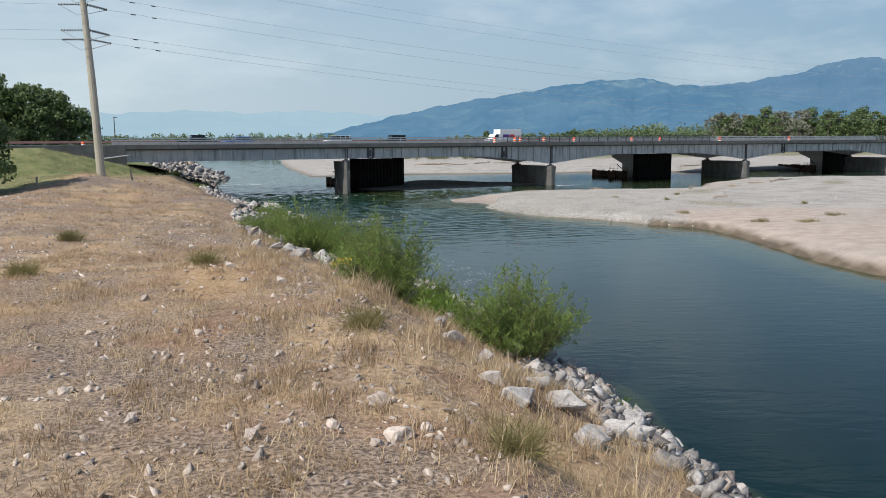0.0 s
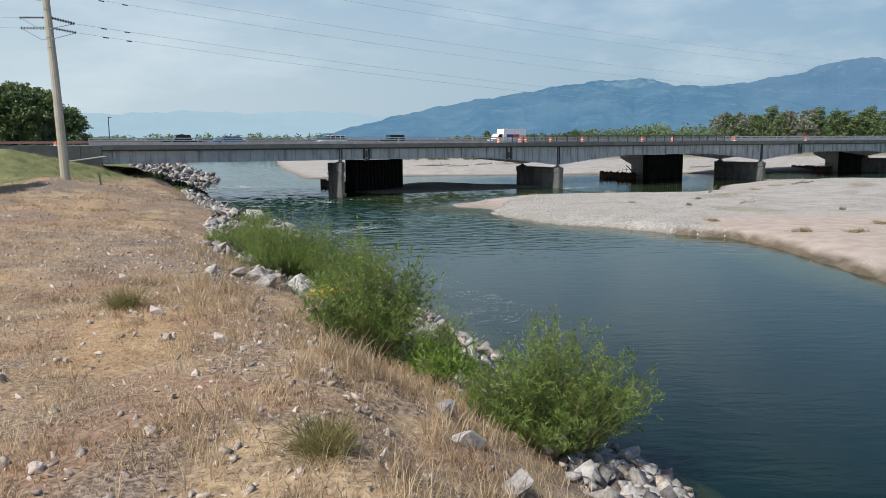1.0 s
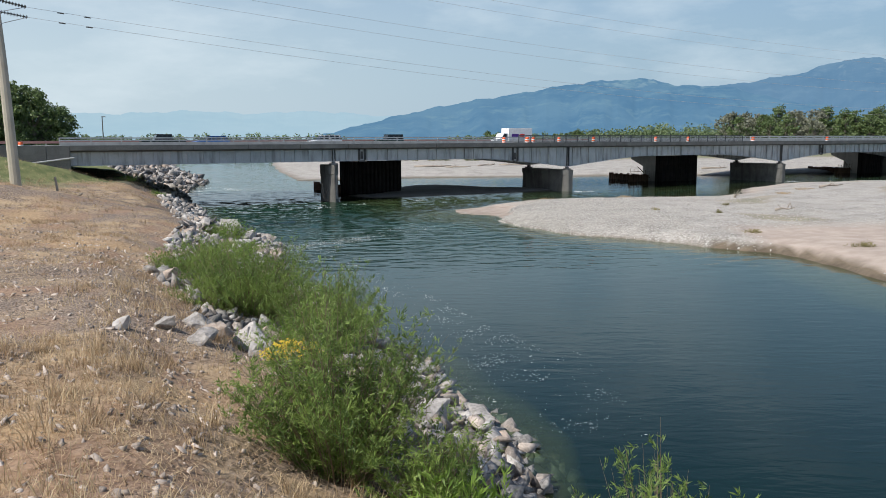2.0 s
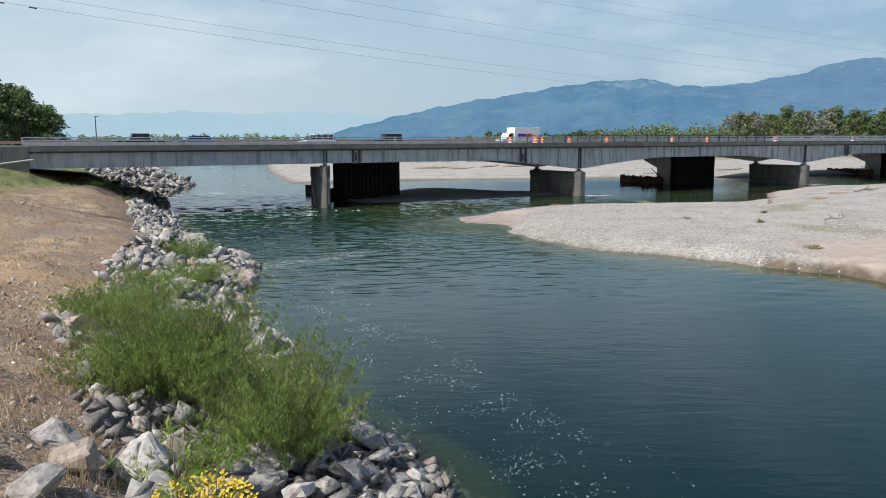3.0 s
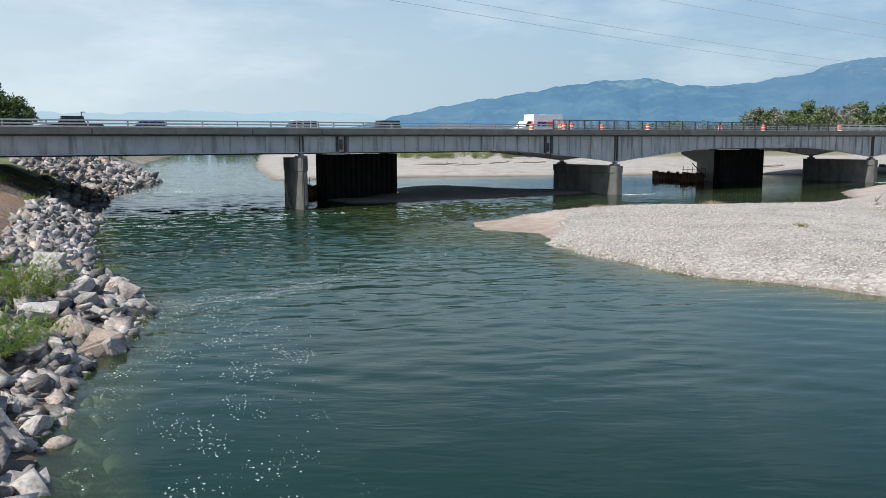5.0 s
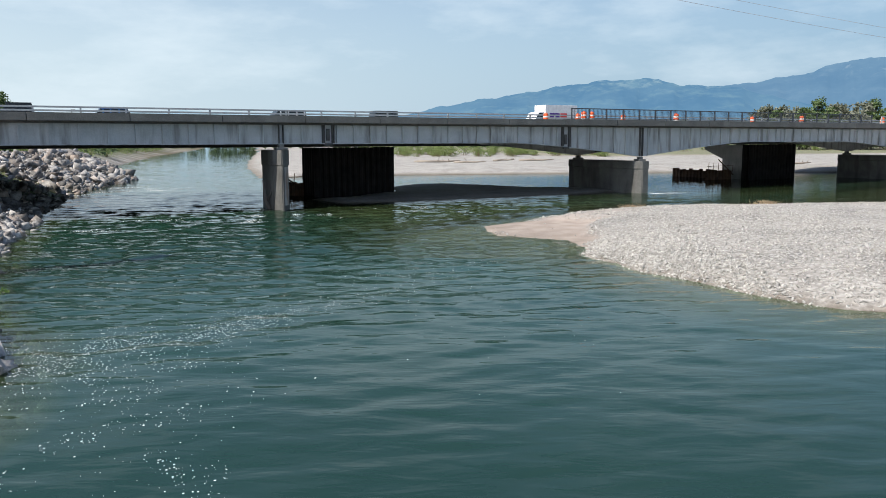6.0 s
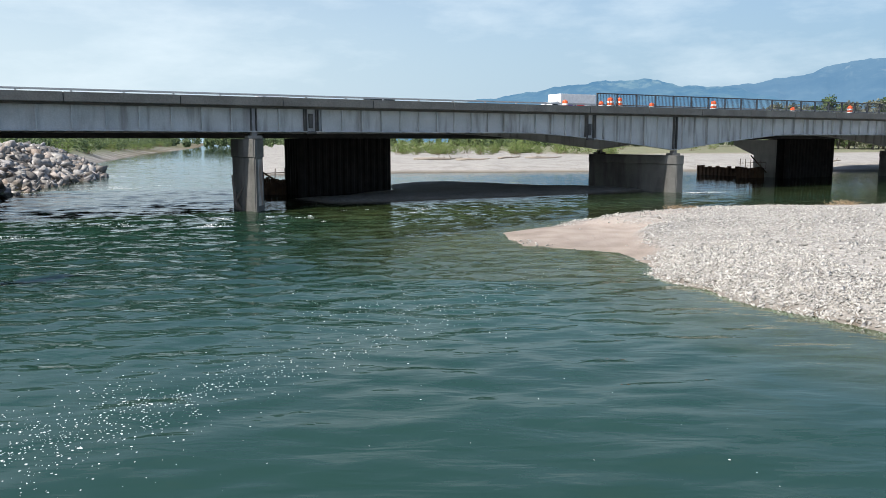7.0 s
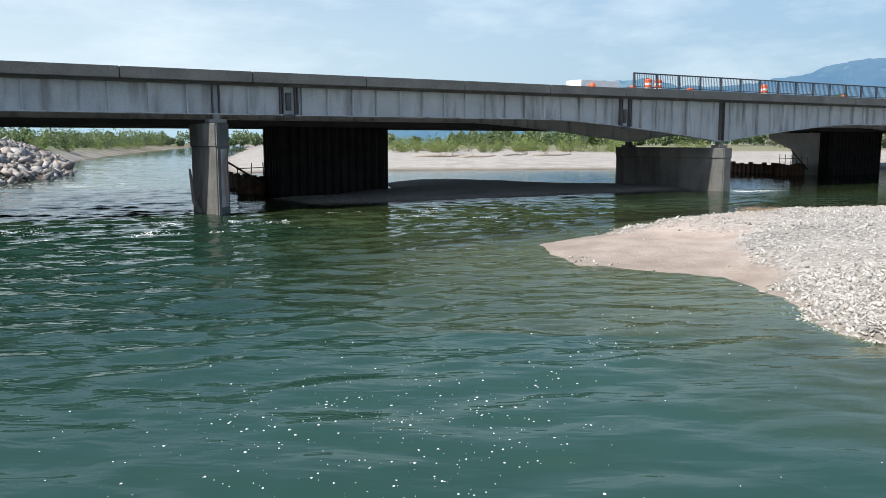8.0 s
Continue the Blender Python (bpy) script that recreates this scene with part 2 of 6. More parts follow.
def ground_material():
    """Soil, dry grass, green grass, gravel, sand and river bed, by the masks that the land carries."""
    m = bpy.data.materials.new("land")
    m.use_nodes = True
    n, l = m.node_tree.nodes, m.node_tree.links
    p = n["Principled BSDF"]
    p.inputs["Roughness"].default_value = 0.95
    geo = n.new("ShaderNodeNewGeometry")

    def tex(scale, detail=6):
        q = n.new("ShaderNodeTexNoise")
        q.inputs["Scale"].default_value, q.inputs["Detail"].default_value = scale, detail
        l.new(geo.outputs["Position"], q.inputs["Vector"])
        return q.outputs["Fac"]

    def span(v, a, b, lo=0.0, hi=1.0):
        q = n.new("ShaderNodeMapRange")
        q.inputs["From Min"].default_value, q.inputs["From Max"].default_value = a, b
        q.inputs["To Min"].default_value, q.inputs["To Max"].default_value = lo, hi
        l.new(v, q.inputs["Value"])
        return q.outputs["Result"]

    def blend(f, a, b):
        q = n.new("ShaderNodeMix")
        q.data_type = "RGBA"
        l.new(f, q.inputs[0])
        for s, v in ((6, a), (7, b)):
            if isinstance(v, tuple):
                q.inputs[s].default_value = (*v, 1)
            else:
                l.new(v, q.inputs[s])
        return q.outputs[2]

    def mask(name):
        q = n.new("ShaderNodeAttribute")
        q.attribute_name = name
        return q.outputs["Fac"]

    big, mid, fine = tex(0.12), tex(0.9), tex(7.0, 10)
    soil = blend(span(fine, 0.39, 0.62), (0.095, 0.068, 0.05), (0.38, 0.285, 0.21))
    straw = blend(span(fine, 0.3, 0.7), (0.29, 0.205, 0.12), (0.49, 0.37, 0.235))
    base = blend(span(mid, 0.42, 0.60), soil, straw)
    gold = blend(span(fine, 0.3, 0.7), (0.30, 0.19, 0.10), (0.47, 0.33, 0.19))
    base = blend(span(big, 0.50, 0.62), base, gold)
    dirt = blend(span(tex(14.0, 8), 0.40, 0.61), (0.085, 0.064, 0.05), (0.34, 0.265, 0.21))
    base = blend(span(tex(0.17, 5), 0.465, 0.58, 0.0, 0.9), base, dirt)
    rust = blend(span(fine, 0.3, 0.7), (0.20, 0.115, 0.07), (0.36, 0.245, 0.165))
    base = blend(span(tex(0.33, 6), 0.50, 0.63, 0.0, 0.85), base, rust)
    # ground among the riprap is painted dark for the shade in its gaps
    base = blend(mask("rubble_shade"), base, blend(span(tex(4.0), 0.4, 0.6), (0.045, 0.04, 0.036), (0.17, 0.15, 0.13)))
    green = blend(span(mid, 0.35, 0.65), (0.075, 0.11, 0.03), (0.18, 0.195, 0.075))
    base = blend(mask("green"), base, green)
    gravel = blend(span(tex(5.0, 8), 0.35, 0.65), (0.27, 0.25, 0.225), (0.51, 0.48, 0.44))
    vor = n.new("ShaderNodeTexVoronoi")
    vor.inputs["Scale"].default_value = 6.5
    l.new(geo.outputs["Position"], vor.inputs["Vector"])
    sepc = n.new("ShaderNodeSeparateColor")
    l.new(vor.outputs["Color"], sepc.inputs["Color"])
    cob = blend(span(sepc.outputs["Red"], 0.0, 1.0), (0.27, 0.25, 0.225), (0.58, 0.56, 0.52))
    cob = blend(span(vor.outputs["Distance"], 0.35, 0.6, 0.0, 0.8), cob, (0.17, 0.155, 0.14))
    gravel = blend(span(tex(0.35), 0.38, 0.55), cob, gravel)
    gravel = blend(span(tex(0.45, 8), 0.50, 0.66, 0.0, 0.55), gravel, blend(span(tex(9.0), 0.4, 0.6), (0.20, 0.18, 0.16), (0.42, 0.39, 0.35)))
    base = blend(mask("gravel"), base, gravel)
    sand = blend(span(mid, 0.35, 0.65), (0.35, 0.285, 0.24), (0.45, 0.375, 0.32))
    base = blend(mask("sand"), base, sand)
    # wet ground; the same dark tone also carries the shade on the shoal
    base = blend(mask("wet"), base, blend(span(mid, 0.35, 0.65), (0.095, 0.073, 0.05), (0.17, 0.132, 0.092)))
    l.new(base, p.inputs["Base Color"])
    bp = n.new("ShaderNodeBump")
    bp.inputs["Strength"].default_value, bp.inputs["Distance"].default_value = 0.6, 0.12
    l.new(fine, bp.inputs["Height"])
    l.new(bp.outputs["Normal"], p.inputs["Normal"])
    return m


def water_material():
    """River water: a mirror by Fresnel over teal depth; clear where it is shallow."""
    m = bpy.data.materials.new("river_water")
    m.use_nodes = True
    n, l = m.node_tree.nodes, m.node_tree.links
    n.clear()
    o = n.new("ShaderNodeOutputMaterial")
    geo = n.new("ShaderNodeNewGeometry")
    att = n.new("ShaderNodeAttribute")
    att.attribute_name = "depth"
    rap = n.new("ShaderNodeAttribute")
    rap.attribute_name = "rapid"

    def wave(scale, sx, sy, detail, rot):
        mpq = n.new("ShaderNodeMapping")
        mpq.inputs["Scale"].default_value = (sx, sy, 1)
        mpq.inputs["Rotation"].default_value = (0, 0, rot)
        l.new(geo.outputs["Position"], mpq.inputs["Vector"])
        q = n.new("ShaderNodeTexNoise")
        q.inputs["Scale"].default_value, q.inputs["Detail"].default_value, q.inputs["Distortion"].default_value = scale, detail, 0.6
        l.new(mpq.outputs["Vector"], q.inputs["Vector"])
        return q.outputs["Fac"]

    def bump(h, strength, dist, before=None):
        q = n.new("ShaderNodeBump")
        q.inputs["Distance"].default_value = dist
        if isinstance(strength, float):
            q.inputs["Strength"].default_value = strength
        else:
            l.new(strength, q.inputs["Strength"])
        l.new(h, q.inputs["Height"])
        if before:
            l.new(before, q.inputs["Normal"])
        return q.outputs["Normal"]

    s1 = n.new("ShaderNodeMapRange")
    s1.inputs["To Min"].default_value, s1.inputs["To Max"].default_value = 0.03, 0.27
    s1.clamp = False
    l.new(rap.outputs["Fac"], s1.inputs["Value"])
    nr = bump(wave(0.30, 0.7, 1.3, 2, 0.5), s1.outputs["Result"], 0.12)
    nr = bump(wave(1.15, 0.55, 1.6, 2, 0.22), s1.outputs["Result"], 0.17, nr)
    nr = bump(wave(2.6, 0.6, 1.5, 2, -0.12), s1.outputs["Result"], 0.055, nr)
    deep = n.new("ShaderNodeMix")
    deep.data_type = "RGBA"
    deep.inputs[6].default_value, deep.inputs[7].default_value = (0.028, 0.074, 0.056, 1), (0.002, 0.0140, 0.0112, 1)
    # greener and lighter towards the shallow reach by the bridge
    reach = n.new("ShaderNodeAttribute")
    reach.attribute_name = "reach"
    dm = n.new("ShaderNodeMath")
    dm.operation, dm.use_clamp = "MULTIPLY_ADD", True
    dm.inputs[1].default_value = 0.5
    l.new(wave(0.05, 1, 1, 3, 0), dm.inputs[0])
    less = n.new("ShaderNodeMath")
    less.operation = "SUBTRACT"
    less.inputs[1].default_value = 0.25
    l.new(reach.outputs["Fac"], less.inputs[0])
    l.new(less.outputs[0], dm.inputs[2])
    wob = n.new("ShaderNodeMath")
    wob.operation = "MULTIPLY_ADD"
    wob.inputs[1].default_value = 1.6
    l.new(wave(0.05, 1, 1, 3, 0), wob.inputs[0])
    sh = n.new("ShaderNodeMath")
    sh.operation = "SUBTRACT"
    sh.inputs[1].default_value = 0.8
    l.new(att.outputs["Fac"], sh.inputs[0])
    l.new(sh.outputs[0], wob.inputs[2])
    l.new(dm.outputs[0], deep.inputs[0])
    # dark green where the current runs broken
    run = n.new("ShaderNodeMapRange")
    run.inputs["From Min"].default_value, run.inputs["From Max"].default_value = 0.55, 0.95
    l.new(rap.outputs["Fac"], run.inputs["Value"])
    dark = n.new("ShaderNodeMix")
    dark.data_type = "RGBA"
    dark.inputs[7].default_value = (0.011, 0.036, 0.023, 1)
    l.new(run.outputs["Result"], dark.inputs[0])
    l.new(deep.outputs[2], dark.inputs[6])
    dif = n.new("ShaderNodeBsdfDiffuse")
    bed = n.new("ShaderNodeMapRange")
    bed.inputs["From Min"].default_value, bed.inputs["From Max"].default_value = 0.3, 1.5
    l.new(wob.outputs[0], bed.inputs["Value"])
    olive = n.new("ShaderNodeMix")
    olive.data_type = "RGBA"
    olive.inputs[6].default_value = (0.055, 0.083, 0.033, 1)
    l.new(bed.outputs["Result"], olive.inputs[0])
    l.new(dark.outputs[2], olive.inputs[7])
    l.new(olive.outputs[2], dif.inputs["Color"])
    tr = n.new("ShaderNodeBsdfTransparent")
    tr.inputs["Color"].default_value = (0.60, 0.74, 0.60, 1)
    opq = n.new("ShaderNodeMapRange")
    opq.inputs["From Min"].default_value, opq.inputs["From Max"].default_value = 0.0, 1.5
    opq.inputs["To Min"].default_value, opq.inputs["To Max"].default_value = 0.12, 1.0
    l.new(att.outputs["Fac"], opq.inputs["Value"])
    body = n.new("ShaderNodeMixShader")
    l.new(opq.outputs["Result"], body.inputs[0])
    l.new(tr.outputs[0], body.inputs[1])
    l.new(dif.outputs[0], body.inputs[2])
    gl = n.new("ShaderNodeBsdfGlossy")
    gl.inputs["Roughness"].default_value = 0.03
    l.new(nr, gl.inputs["Normal"])
    fr = n.new("ShaderNodeFresnel")
    fr.inputs["IOR"].default_value = 1.33
    l.new(nr, fr.inputs["Normal"])
    top = n.new("ShaderNodeMixShader")
    l.new(fr.outputs[0], top.inputs[0])
    l.new(body.outputs[0], top.inputs[1])
    l.new(gl.outputs[0], top.inputs[2])
    l.new(top.outputs[0], o.inputs["Surface"])
    return m


M_LAND, M_WATER = ground_material(), water_material()


# ---- building helpers ----
def part(name, bm, mat, parent=None, label="", smooth=False):
    """Links a bmesh as one mesh object, under a thing or a part if parent is given."""
    me = bpy.data.meshes.new(name)
    bm.to_mesh(me)
    bm.free()
    me.materials.append(mat)
    if smooth:
        me.polygons.foreach_set("use_smooth", [True] * len(me.polygons))
    return put(name, me, parent, label)


def put(name, me, parent=None, label="", at=None):
    ob = new(name, me)
    ob.parent = parent
    if at is not None:
        ob.matrix_basis = at
    return tagged(ob, label)


def box(x0, x1, y0, y1, z0, z1, bev=0.0, bm=None):
    bm = bm or bmesh.new()
    r = bmesh.ops.create_cube(bm, size=1.0, matrix=Matrix.Translation(((x0 + x1) / 2, (y0 + y1) / 2, (z0 + z1) / 2)) @ Matrix.Diagonal((x1 - x0, y1 - y0, z1 - z0, 1)))
    if bev:
        es = list({e for v in r["verts"] for e in v.link_edges})
        bmesh.ops.bevel(bm, geom=es, offset=bev, segments=2, affect="EDGES")
    return bm


def rod(points, radii, sides=8, bm=None):
    """A tube through points, with a radius at each."""
    bm = bm or bmesh.new()
    pts = [Vector(p) for p in points]
    rings = []
    for i, p in enumerate(pts):
        d = (pts[min(i + 1, len(pts) - 1)] - pts[max(i - 1, 0)]).normalized()
        a = d.orthogonal().normalized()
        b = d.cross(a)
        r = radii[i] if hasattr(radii, "__len__") else radii
        rings.append([bm.verts.new(p + r * (math.cos(k * math.tau / sides) * a + math.sin(k * math.tau / sides) * b)) for k in range(sides)])
    for i in range(len(rings) - 1):
        # rings may turn against one another: join each vertex to its nearest
        off = min(range(sides), key=lambda o: (rings[i + 1][o].co - rings[i][0].co).length)
        for k in range(sides):
            bm.faces.new((rings[i][k], rings[i][(k + 1) % sides], rings[i + 1][(k + 1 + off) % sides], rings[i + 1][(k + off) % sides]))
    bm.faces.new(rings[0][::-1])
    bm.faces.new(rings[-1])
    return bm


def prism(outline, y0, y1, bm=None):
    """An outline in x and z, drawn out from y0 to y1."""
    bm = bm or bmesh.new()
    a = [bm.verts.new((x, y0, z)) for x, z in outline]
    b = [bm.verts.new((x, y1, z)) for x, z in outline]
    k = len(outline)
    bm.faces.new(a)
    bm.faces.new(b[::-1])
    for i in range(k):
        bm.faces.new((a[i], b[i], b[(i + 1) % k], a[(i + 1) % k]))
    bmesh.ops.recalc_face_normals(bm, faces=bm.faces)
    return bm


def soup(name, verts, faces, mat, label="", category="", kind="stuff", parent=None):
    """One mesh from arrays of vertices and of faces, all with as many corners."""
    me = bpy.data.meshes.new(name)
    k = faces.shape[1]
    me.vertices.add(len(verts))
    me.vertices.foreach_set("co", np.ascontiguousarray(verts, dtype=np.float32).ravel())
    me.loops.add(faces.size)
    me.loops.foreach_set("vertex_index", np.ascontiguousarray(faces, dtype=np.int32).ravel())
    me.polygons.add(len(faces))
    me.polygons.foreach_set("loop_start", np.arange(0, faces.size, k, dtype=np.int32))
    me.update(calc_edges=True)
    me.materials.append(mat)
    ob = put(name, me, parent)
    return tagged(ob, label, category, kind=kind)


def empty(name, label, category, m=None, group=""):
    ob = new(name)
    if m is not None:
        ob.matrix_basis = m
    return tagged(ob, label, category, group)


# ---- the lie of the land ----
BANK_Y = np.array([-400, -40, 15.6, 19, 22.8, 25, 31.4, 36, 42, 46, 50, 53.5, 57.4, 62, 66, 69.5, 71.5, 74, 78, 87, 107, 121, 127, 140, 157, 166, 176, 220, 350, 457, 900, 4500])
BANK_X = np.array([60, 16, 6.3, 5.5, 4.8, 3.8, 1.8, 0.6, -1.6, -4.3, -5.7, -7.2, -9.0, -10.2, -10.8, -11.2, -12.5, -14.3, -17, -21.4, -29, -34.5, -36.5, -39.5, -42.3, -45.5, -52, -70, -108, -134, -260, -1500])
BAR = np.array([(0.9, 98.6), (2.0, 94.4), (5.0, 92.3), (5.5, 89.6), (5.1, 87.2), (5.8, 84.7), (7.8, 79.9), (10.2, 75.9), (13.7, 73.6), (16.8, 70.3), (19.6, 67.3), (21.4, 66), (22.5, 61), (22.8, 51), (23.2, 46), (24.2, 41), (27, 30), (33, 10), (45, -30), (140, -300), (400, -300), (400, 190), (120, 152), (80, 147), (65, 147), (53, 142), (44, 131), (40, 121), (32, 114), (23, 112.5), (15, 112), (7.7, 107.2), (2.6, 100.6)])
FARBAR = np.array([(-27, 163), (-20, 167), (-8, 172), (20, 175), (45, 180), (62, 176), (90, 190), (130, 205), (400, 260), (4500, 600), (4500, 4500), (-1100, 4500), (-200, 900), (-95, 457), (-72, 350), (-52, 260), (-40, 210)])
SPIT = np.array([(0.3, 99.2), (2.0, 94.8), (4.0, 91.8), (5.2, 89.6), (5.3, 88.5), (6.0, 89.6), (6.5, 92.5), (7.0, 96.0), (8.6, 99.4), (6.4, 100.6), (4.4, 101.2), (2.8, 101.6)])


def inside(poly, x, y):
    """Metres inside (plus) or outside (minus) of a polygon."""
    best, odd = np.full(x.shape, 1e9), np.zeros(x.shape, bool)
    for (x0, y0), (x1, y1) in zip(poly, np.roll(poly, -1, 0)):
        dx, dy = x1 - x0, y1 - y0
        t = np.clip(((x - x0) * dx + (y - y0) * dy) / (dx * dx + dy * dy), 0, 1)
        best = np.minimum(best, np.hypot(x - x0 - t * dx, y - y0 - t * dy))
        odd ^= ((y0 > y) != (y1 > y)) & (x < dx * (y - y0) / (dy if dy else 1e-9) + x0)
    return np.where(odd, best, -best)


RA = radians(30)
ORIGIN = Vector((-13.1, 111.1, 0))
BRIDGE = Matrix.Translation(ORIGIN) @ Matrix.Rotation(RA, 4, "Z")


# the gravel shoal in the bridges' shade
SHOAL = np.array([tuple((BRIDGE @ Vector((s, n, 0)))[:2]) for s, n in ((5.6, 9), (6.2, 3.6), (9, 2.6), (16, 2.2), (24, 2.1), (31, 2.0), (36.6, 2.4), (37.2, 6), (36, 9.5), (32, 13), (30.5, 19), (28, 24), (24, 25), (20, 22), (17, 15), (10, 10))])


def along(x, y):
    dx, dy = x - ORIGIN.x, y - ORIGIN.y
    return dx * math.cos(RA) + dy * math.sin(RA), -dx * math.sin(RA) + dy * math.cos(RA)


def wobble(x, y, f):
    return np.sin(x * f + 1.3 * np.sin(y * f * 0.7)) * np.cos(y * f * 0.9 + 0.8 * np.sin(x * f * 1.3))


def inland(x, y):
    return (np.interp(y, BANK_Y, BANK_X) - x) * 0.86 + 0.35 * wobble(x, y, 0.8)


def land(x, y):
    """Height of the ground, and its masks."""
    d = inland(x, y)
    wide = np.interp(y, [0, 20, 40, 60, 80, 100, 130, 180], [4.8, 6.0, 9.0, 7.0, 6.0, 6.5, 9.0, 6.0])
    top = np.interp(y, [0, 25, 45, 60, 75, 95, 130, 180, 300], [3.3, 3.2, 2.8, 2.2, 2.3, 3.0, 4.0, 3.0, 1.8])
    rise = np.interp(y, [20, 45, 72, 110, 180], [0.0, 0.06, 0.17, 0.10, 0.02])
    k = np.clip(d / wide, 0, 1)
    zl = np.where(d > 0, top * (k * (0.9 + 0.1 * k)) + (np.clip(d - wide, 0, 10) - np.clip(d - wide - 11, 0, 14) * 0.75) * rise, np.maximum(d * np.interp(y, [20, 34], [1.7, 0.85]), -5.0))
    zl = zl + np.clip(d - 3, 0, 1) * (0.09 * wobble(x, y, 0.55) + 0.05 * wobble(x + 9, y, 1.7))
    zl = zl + 0.5 * np.exp(-((x + 31) ** 2 + (y - 72) ** 2) / 30)
    s, n = along(x, y)
    # the road's bank behind the abutment, and the slope below the bridge's end
    emb = np.where(s < -28.8, np.where(n < 1.2, np.interp(s, [-38, -29], [6.65, 4.5]), 6.2) - np.maximum(0, np.maximum(-n - 2.5, n - 26)) * 0.42, 4.4 - (s + 28.8) * 0.36 - np.maximum(0, np.maximum(-n - 1, n - 26)) * 0.5)
    zl = np.where((d > 0.5) & (s > -400), np.maximum(zl, emb), zl)
    db = inside(BAR, x, y) + 0.25 * wobble(x, y, 1.1)
    zb = np.where(db > 0, 0.75 * (1 - np.exp(-np.maximum(db, 0) / np.where((x > 17) & (y < 74), 0.9, np.where(y > 89, 4.2, 1.7)))) + 0.25 * np.clip(db / 12, 0, 1) + 0.06 * wobble(x, y, 0.5), np.maximum(np.where(y > 86, db * 0.14, db * 0.3), -5.0))
    sp = inside(SPIT, x, y) + 0.35 * wobble(x, y, 1.7)
    spit = np.clip(sp / 1.6 + 0.55, 0, 1)
    zb = np.where(db > 0, zb * (1 - 0.70 * spit), zb)
    df = inside(FARBAR, x, y) + 0.5 * wobble(x, y, 0.4)
    zf = np.where(df > 0, 1.0 * (1 - np.exp(-np.maximum(df, 0) / 6)) + 0.15 * wobble(x, y, 0.13) * np.clip(df / 20, 0, 1), np.maximum(df * 0.5, -5.0))
    ds = inside(SHOAL, x, y)
    zs = np.where(ds > 0, 0.24 * (1 - np.exp(-np.maximum(ds, 0) / 1.0)) + 0.03 * wobble(x, y, 0.6), np.maximum(ds * 0.2, -5.0))
    shelf = np.interp(n, [-18, -9, -2, 8, 14], [-3.0, -1.0, -0.5, -0.6, -3.0]) - np.clip(2 - s, 0, 9) * 0.3 - np.clip(s - 60, 0, 30) * 0.1
    bed = -np.interp(y, [-50, 20, 36, 50, 62, 80, 100, 112, 150, 200], [4.7, 4.7, 3.3, 3.0, 2.9, 2.5, 1.4, 1.1, 1.1, 1.3])
    z = np.maximum.reduce([zl, zb, zf, zs, shelf, bed])
    left = (zl >= z - 1e-6)
    bar = (zb >= z - 1e-6)
    far = (zf >= z - 1e-6) | (zs >= z - 1e-6)
    rubble_shade = np.where(left, np.clip((np.interp(y, [12, 22, 30, 44], [0.34, 0.42, 0.62, 0.72]) - d / wide + 0.12 * wobble(x, y, 1.9)) * 4, 0, 1) * (d > -4), 0)
    rubble_shade = np.where((s > -29) & (n > -2) & left, 1, rubble_shade)
    green = np.where(left, np.clip((emb - zl + 0.6) * 2, 0, 1) * (s < -30) * 0.9, 0)
    green = np.where(left & (y < 130), np.maximum(green, np.clip((-32.8 - x + wobble(x, y, 0.5)) / 3, 0, 1) * np.clip((y - 58) / 6, 0, 1) * 0.9), green)
    green = np.where(far, np.clip((df - 75) / 20, 0, 1) * 0.8, green)
    green = np.where(left & (y > 180), np.clip((d - 1.5) / 3, 0, 1) * 0.75, green)
    green = np.where(bar, np.clip(wobble(x, y, 0.21) * 3 - 2.2, 0, 0.6) * (x > 25), green)
    gravel = np.where(bar | far | (left & (y > 178) & (d < 4)), 1.0 - green, 0)
    sand = np.where(bar, np.clip(np.maximum(np.clip(sp / 0.5 + 0.5, 0, 1), np.clip((x - 20) / 2, 0, 1) * np.clip((76 - y) / 5, 0, 1) * (1 - 0.6 * np.clip(wobble(x, y, 0.2) - 0.1, 0, 1)) + np.clip(1 - abs(db_far(x, y) - 4) / 5, 0, 1) * 0.8), 0, 1), 0)
    sand = np.where(bar & (db < 0) & (y > 84) & (x < 12), np.clip((y - 86) / 3, 0, 1), sand)
    wet = np.clip(1 - z / np.where(bar & (y > 89), 0.26, np.where(bar, 0.14, 0.30)), 0, 1) * 0.85
    wet = np.maximum(wet * (1 - 0.6 * sand), 0.55 * np.clip(sp, 0, 1) * np.clip(wobble(x * 0.5 + 1, y + 2, 0.9) * 1.6 - 0.5, 0, 1))
    wet = np.where(bar & (x > 18) & (y < 72), np.clip(1 - (z - 0.34) / 0.16, 0, 1), wet)
    # inside its wet edge the shoal is darkened for the bridges' shade
    wet = np.where((zs >= z - 1e-6) & (ds > -3), np.clip(1 - ds / 0.9, 0.5, 1.0), wet)
    return z, dict(rubble_shade=rubble_shade, green=green, gravel=gravel, sand=sand, wet=wet)


def db_far(x, y):
    """Metres from the gravel bar's far shore."""
    px, py = [2.6, 7.7, 15, 23, 32, 40, 44, 53, 65, 80, 120], [100.6, 107.2, 112, 112.5, 114, 121, 131, 142, 147, 147, 152]
    return np.interp(x, px, py) - y


def ground_z(x, y):
    z, _ = land(np.array([float(x)]), np.array([float(y)]))
    return float(z[0])


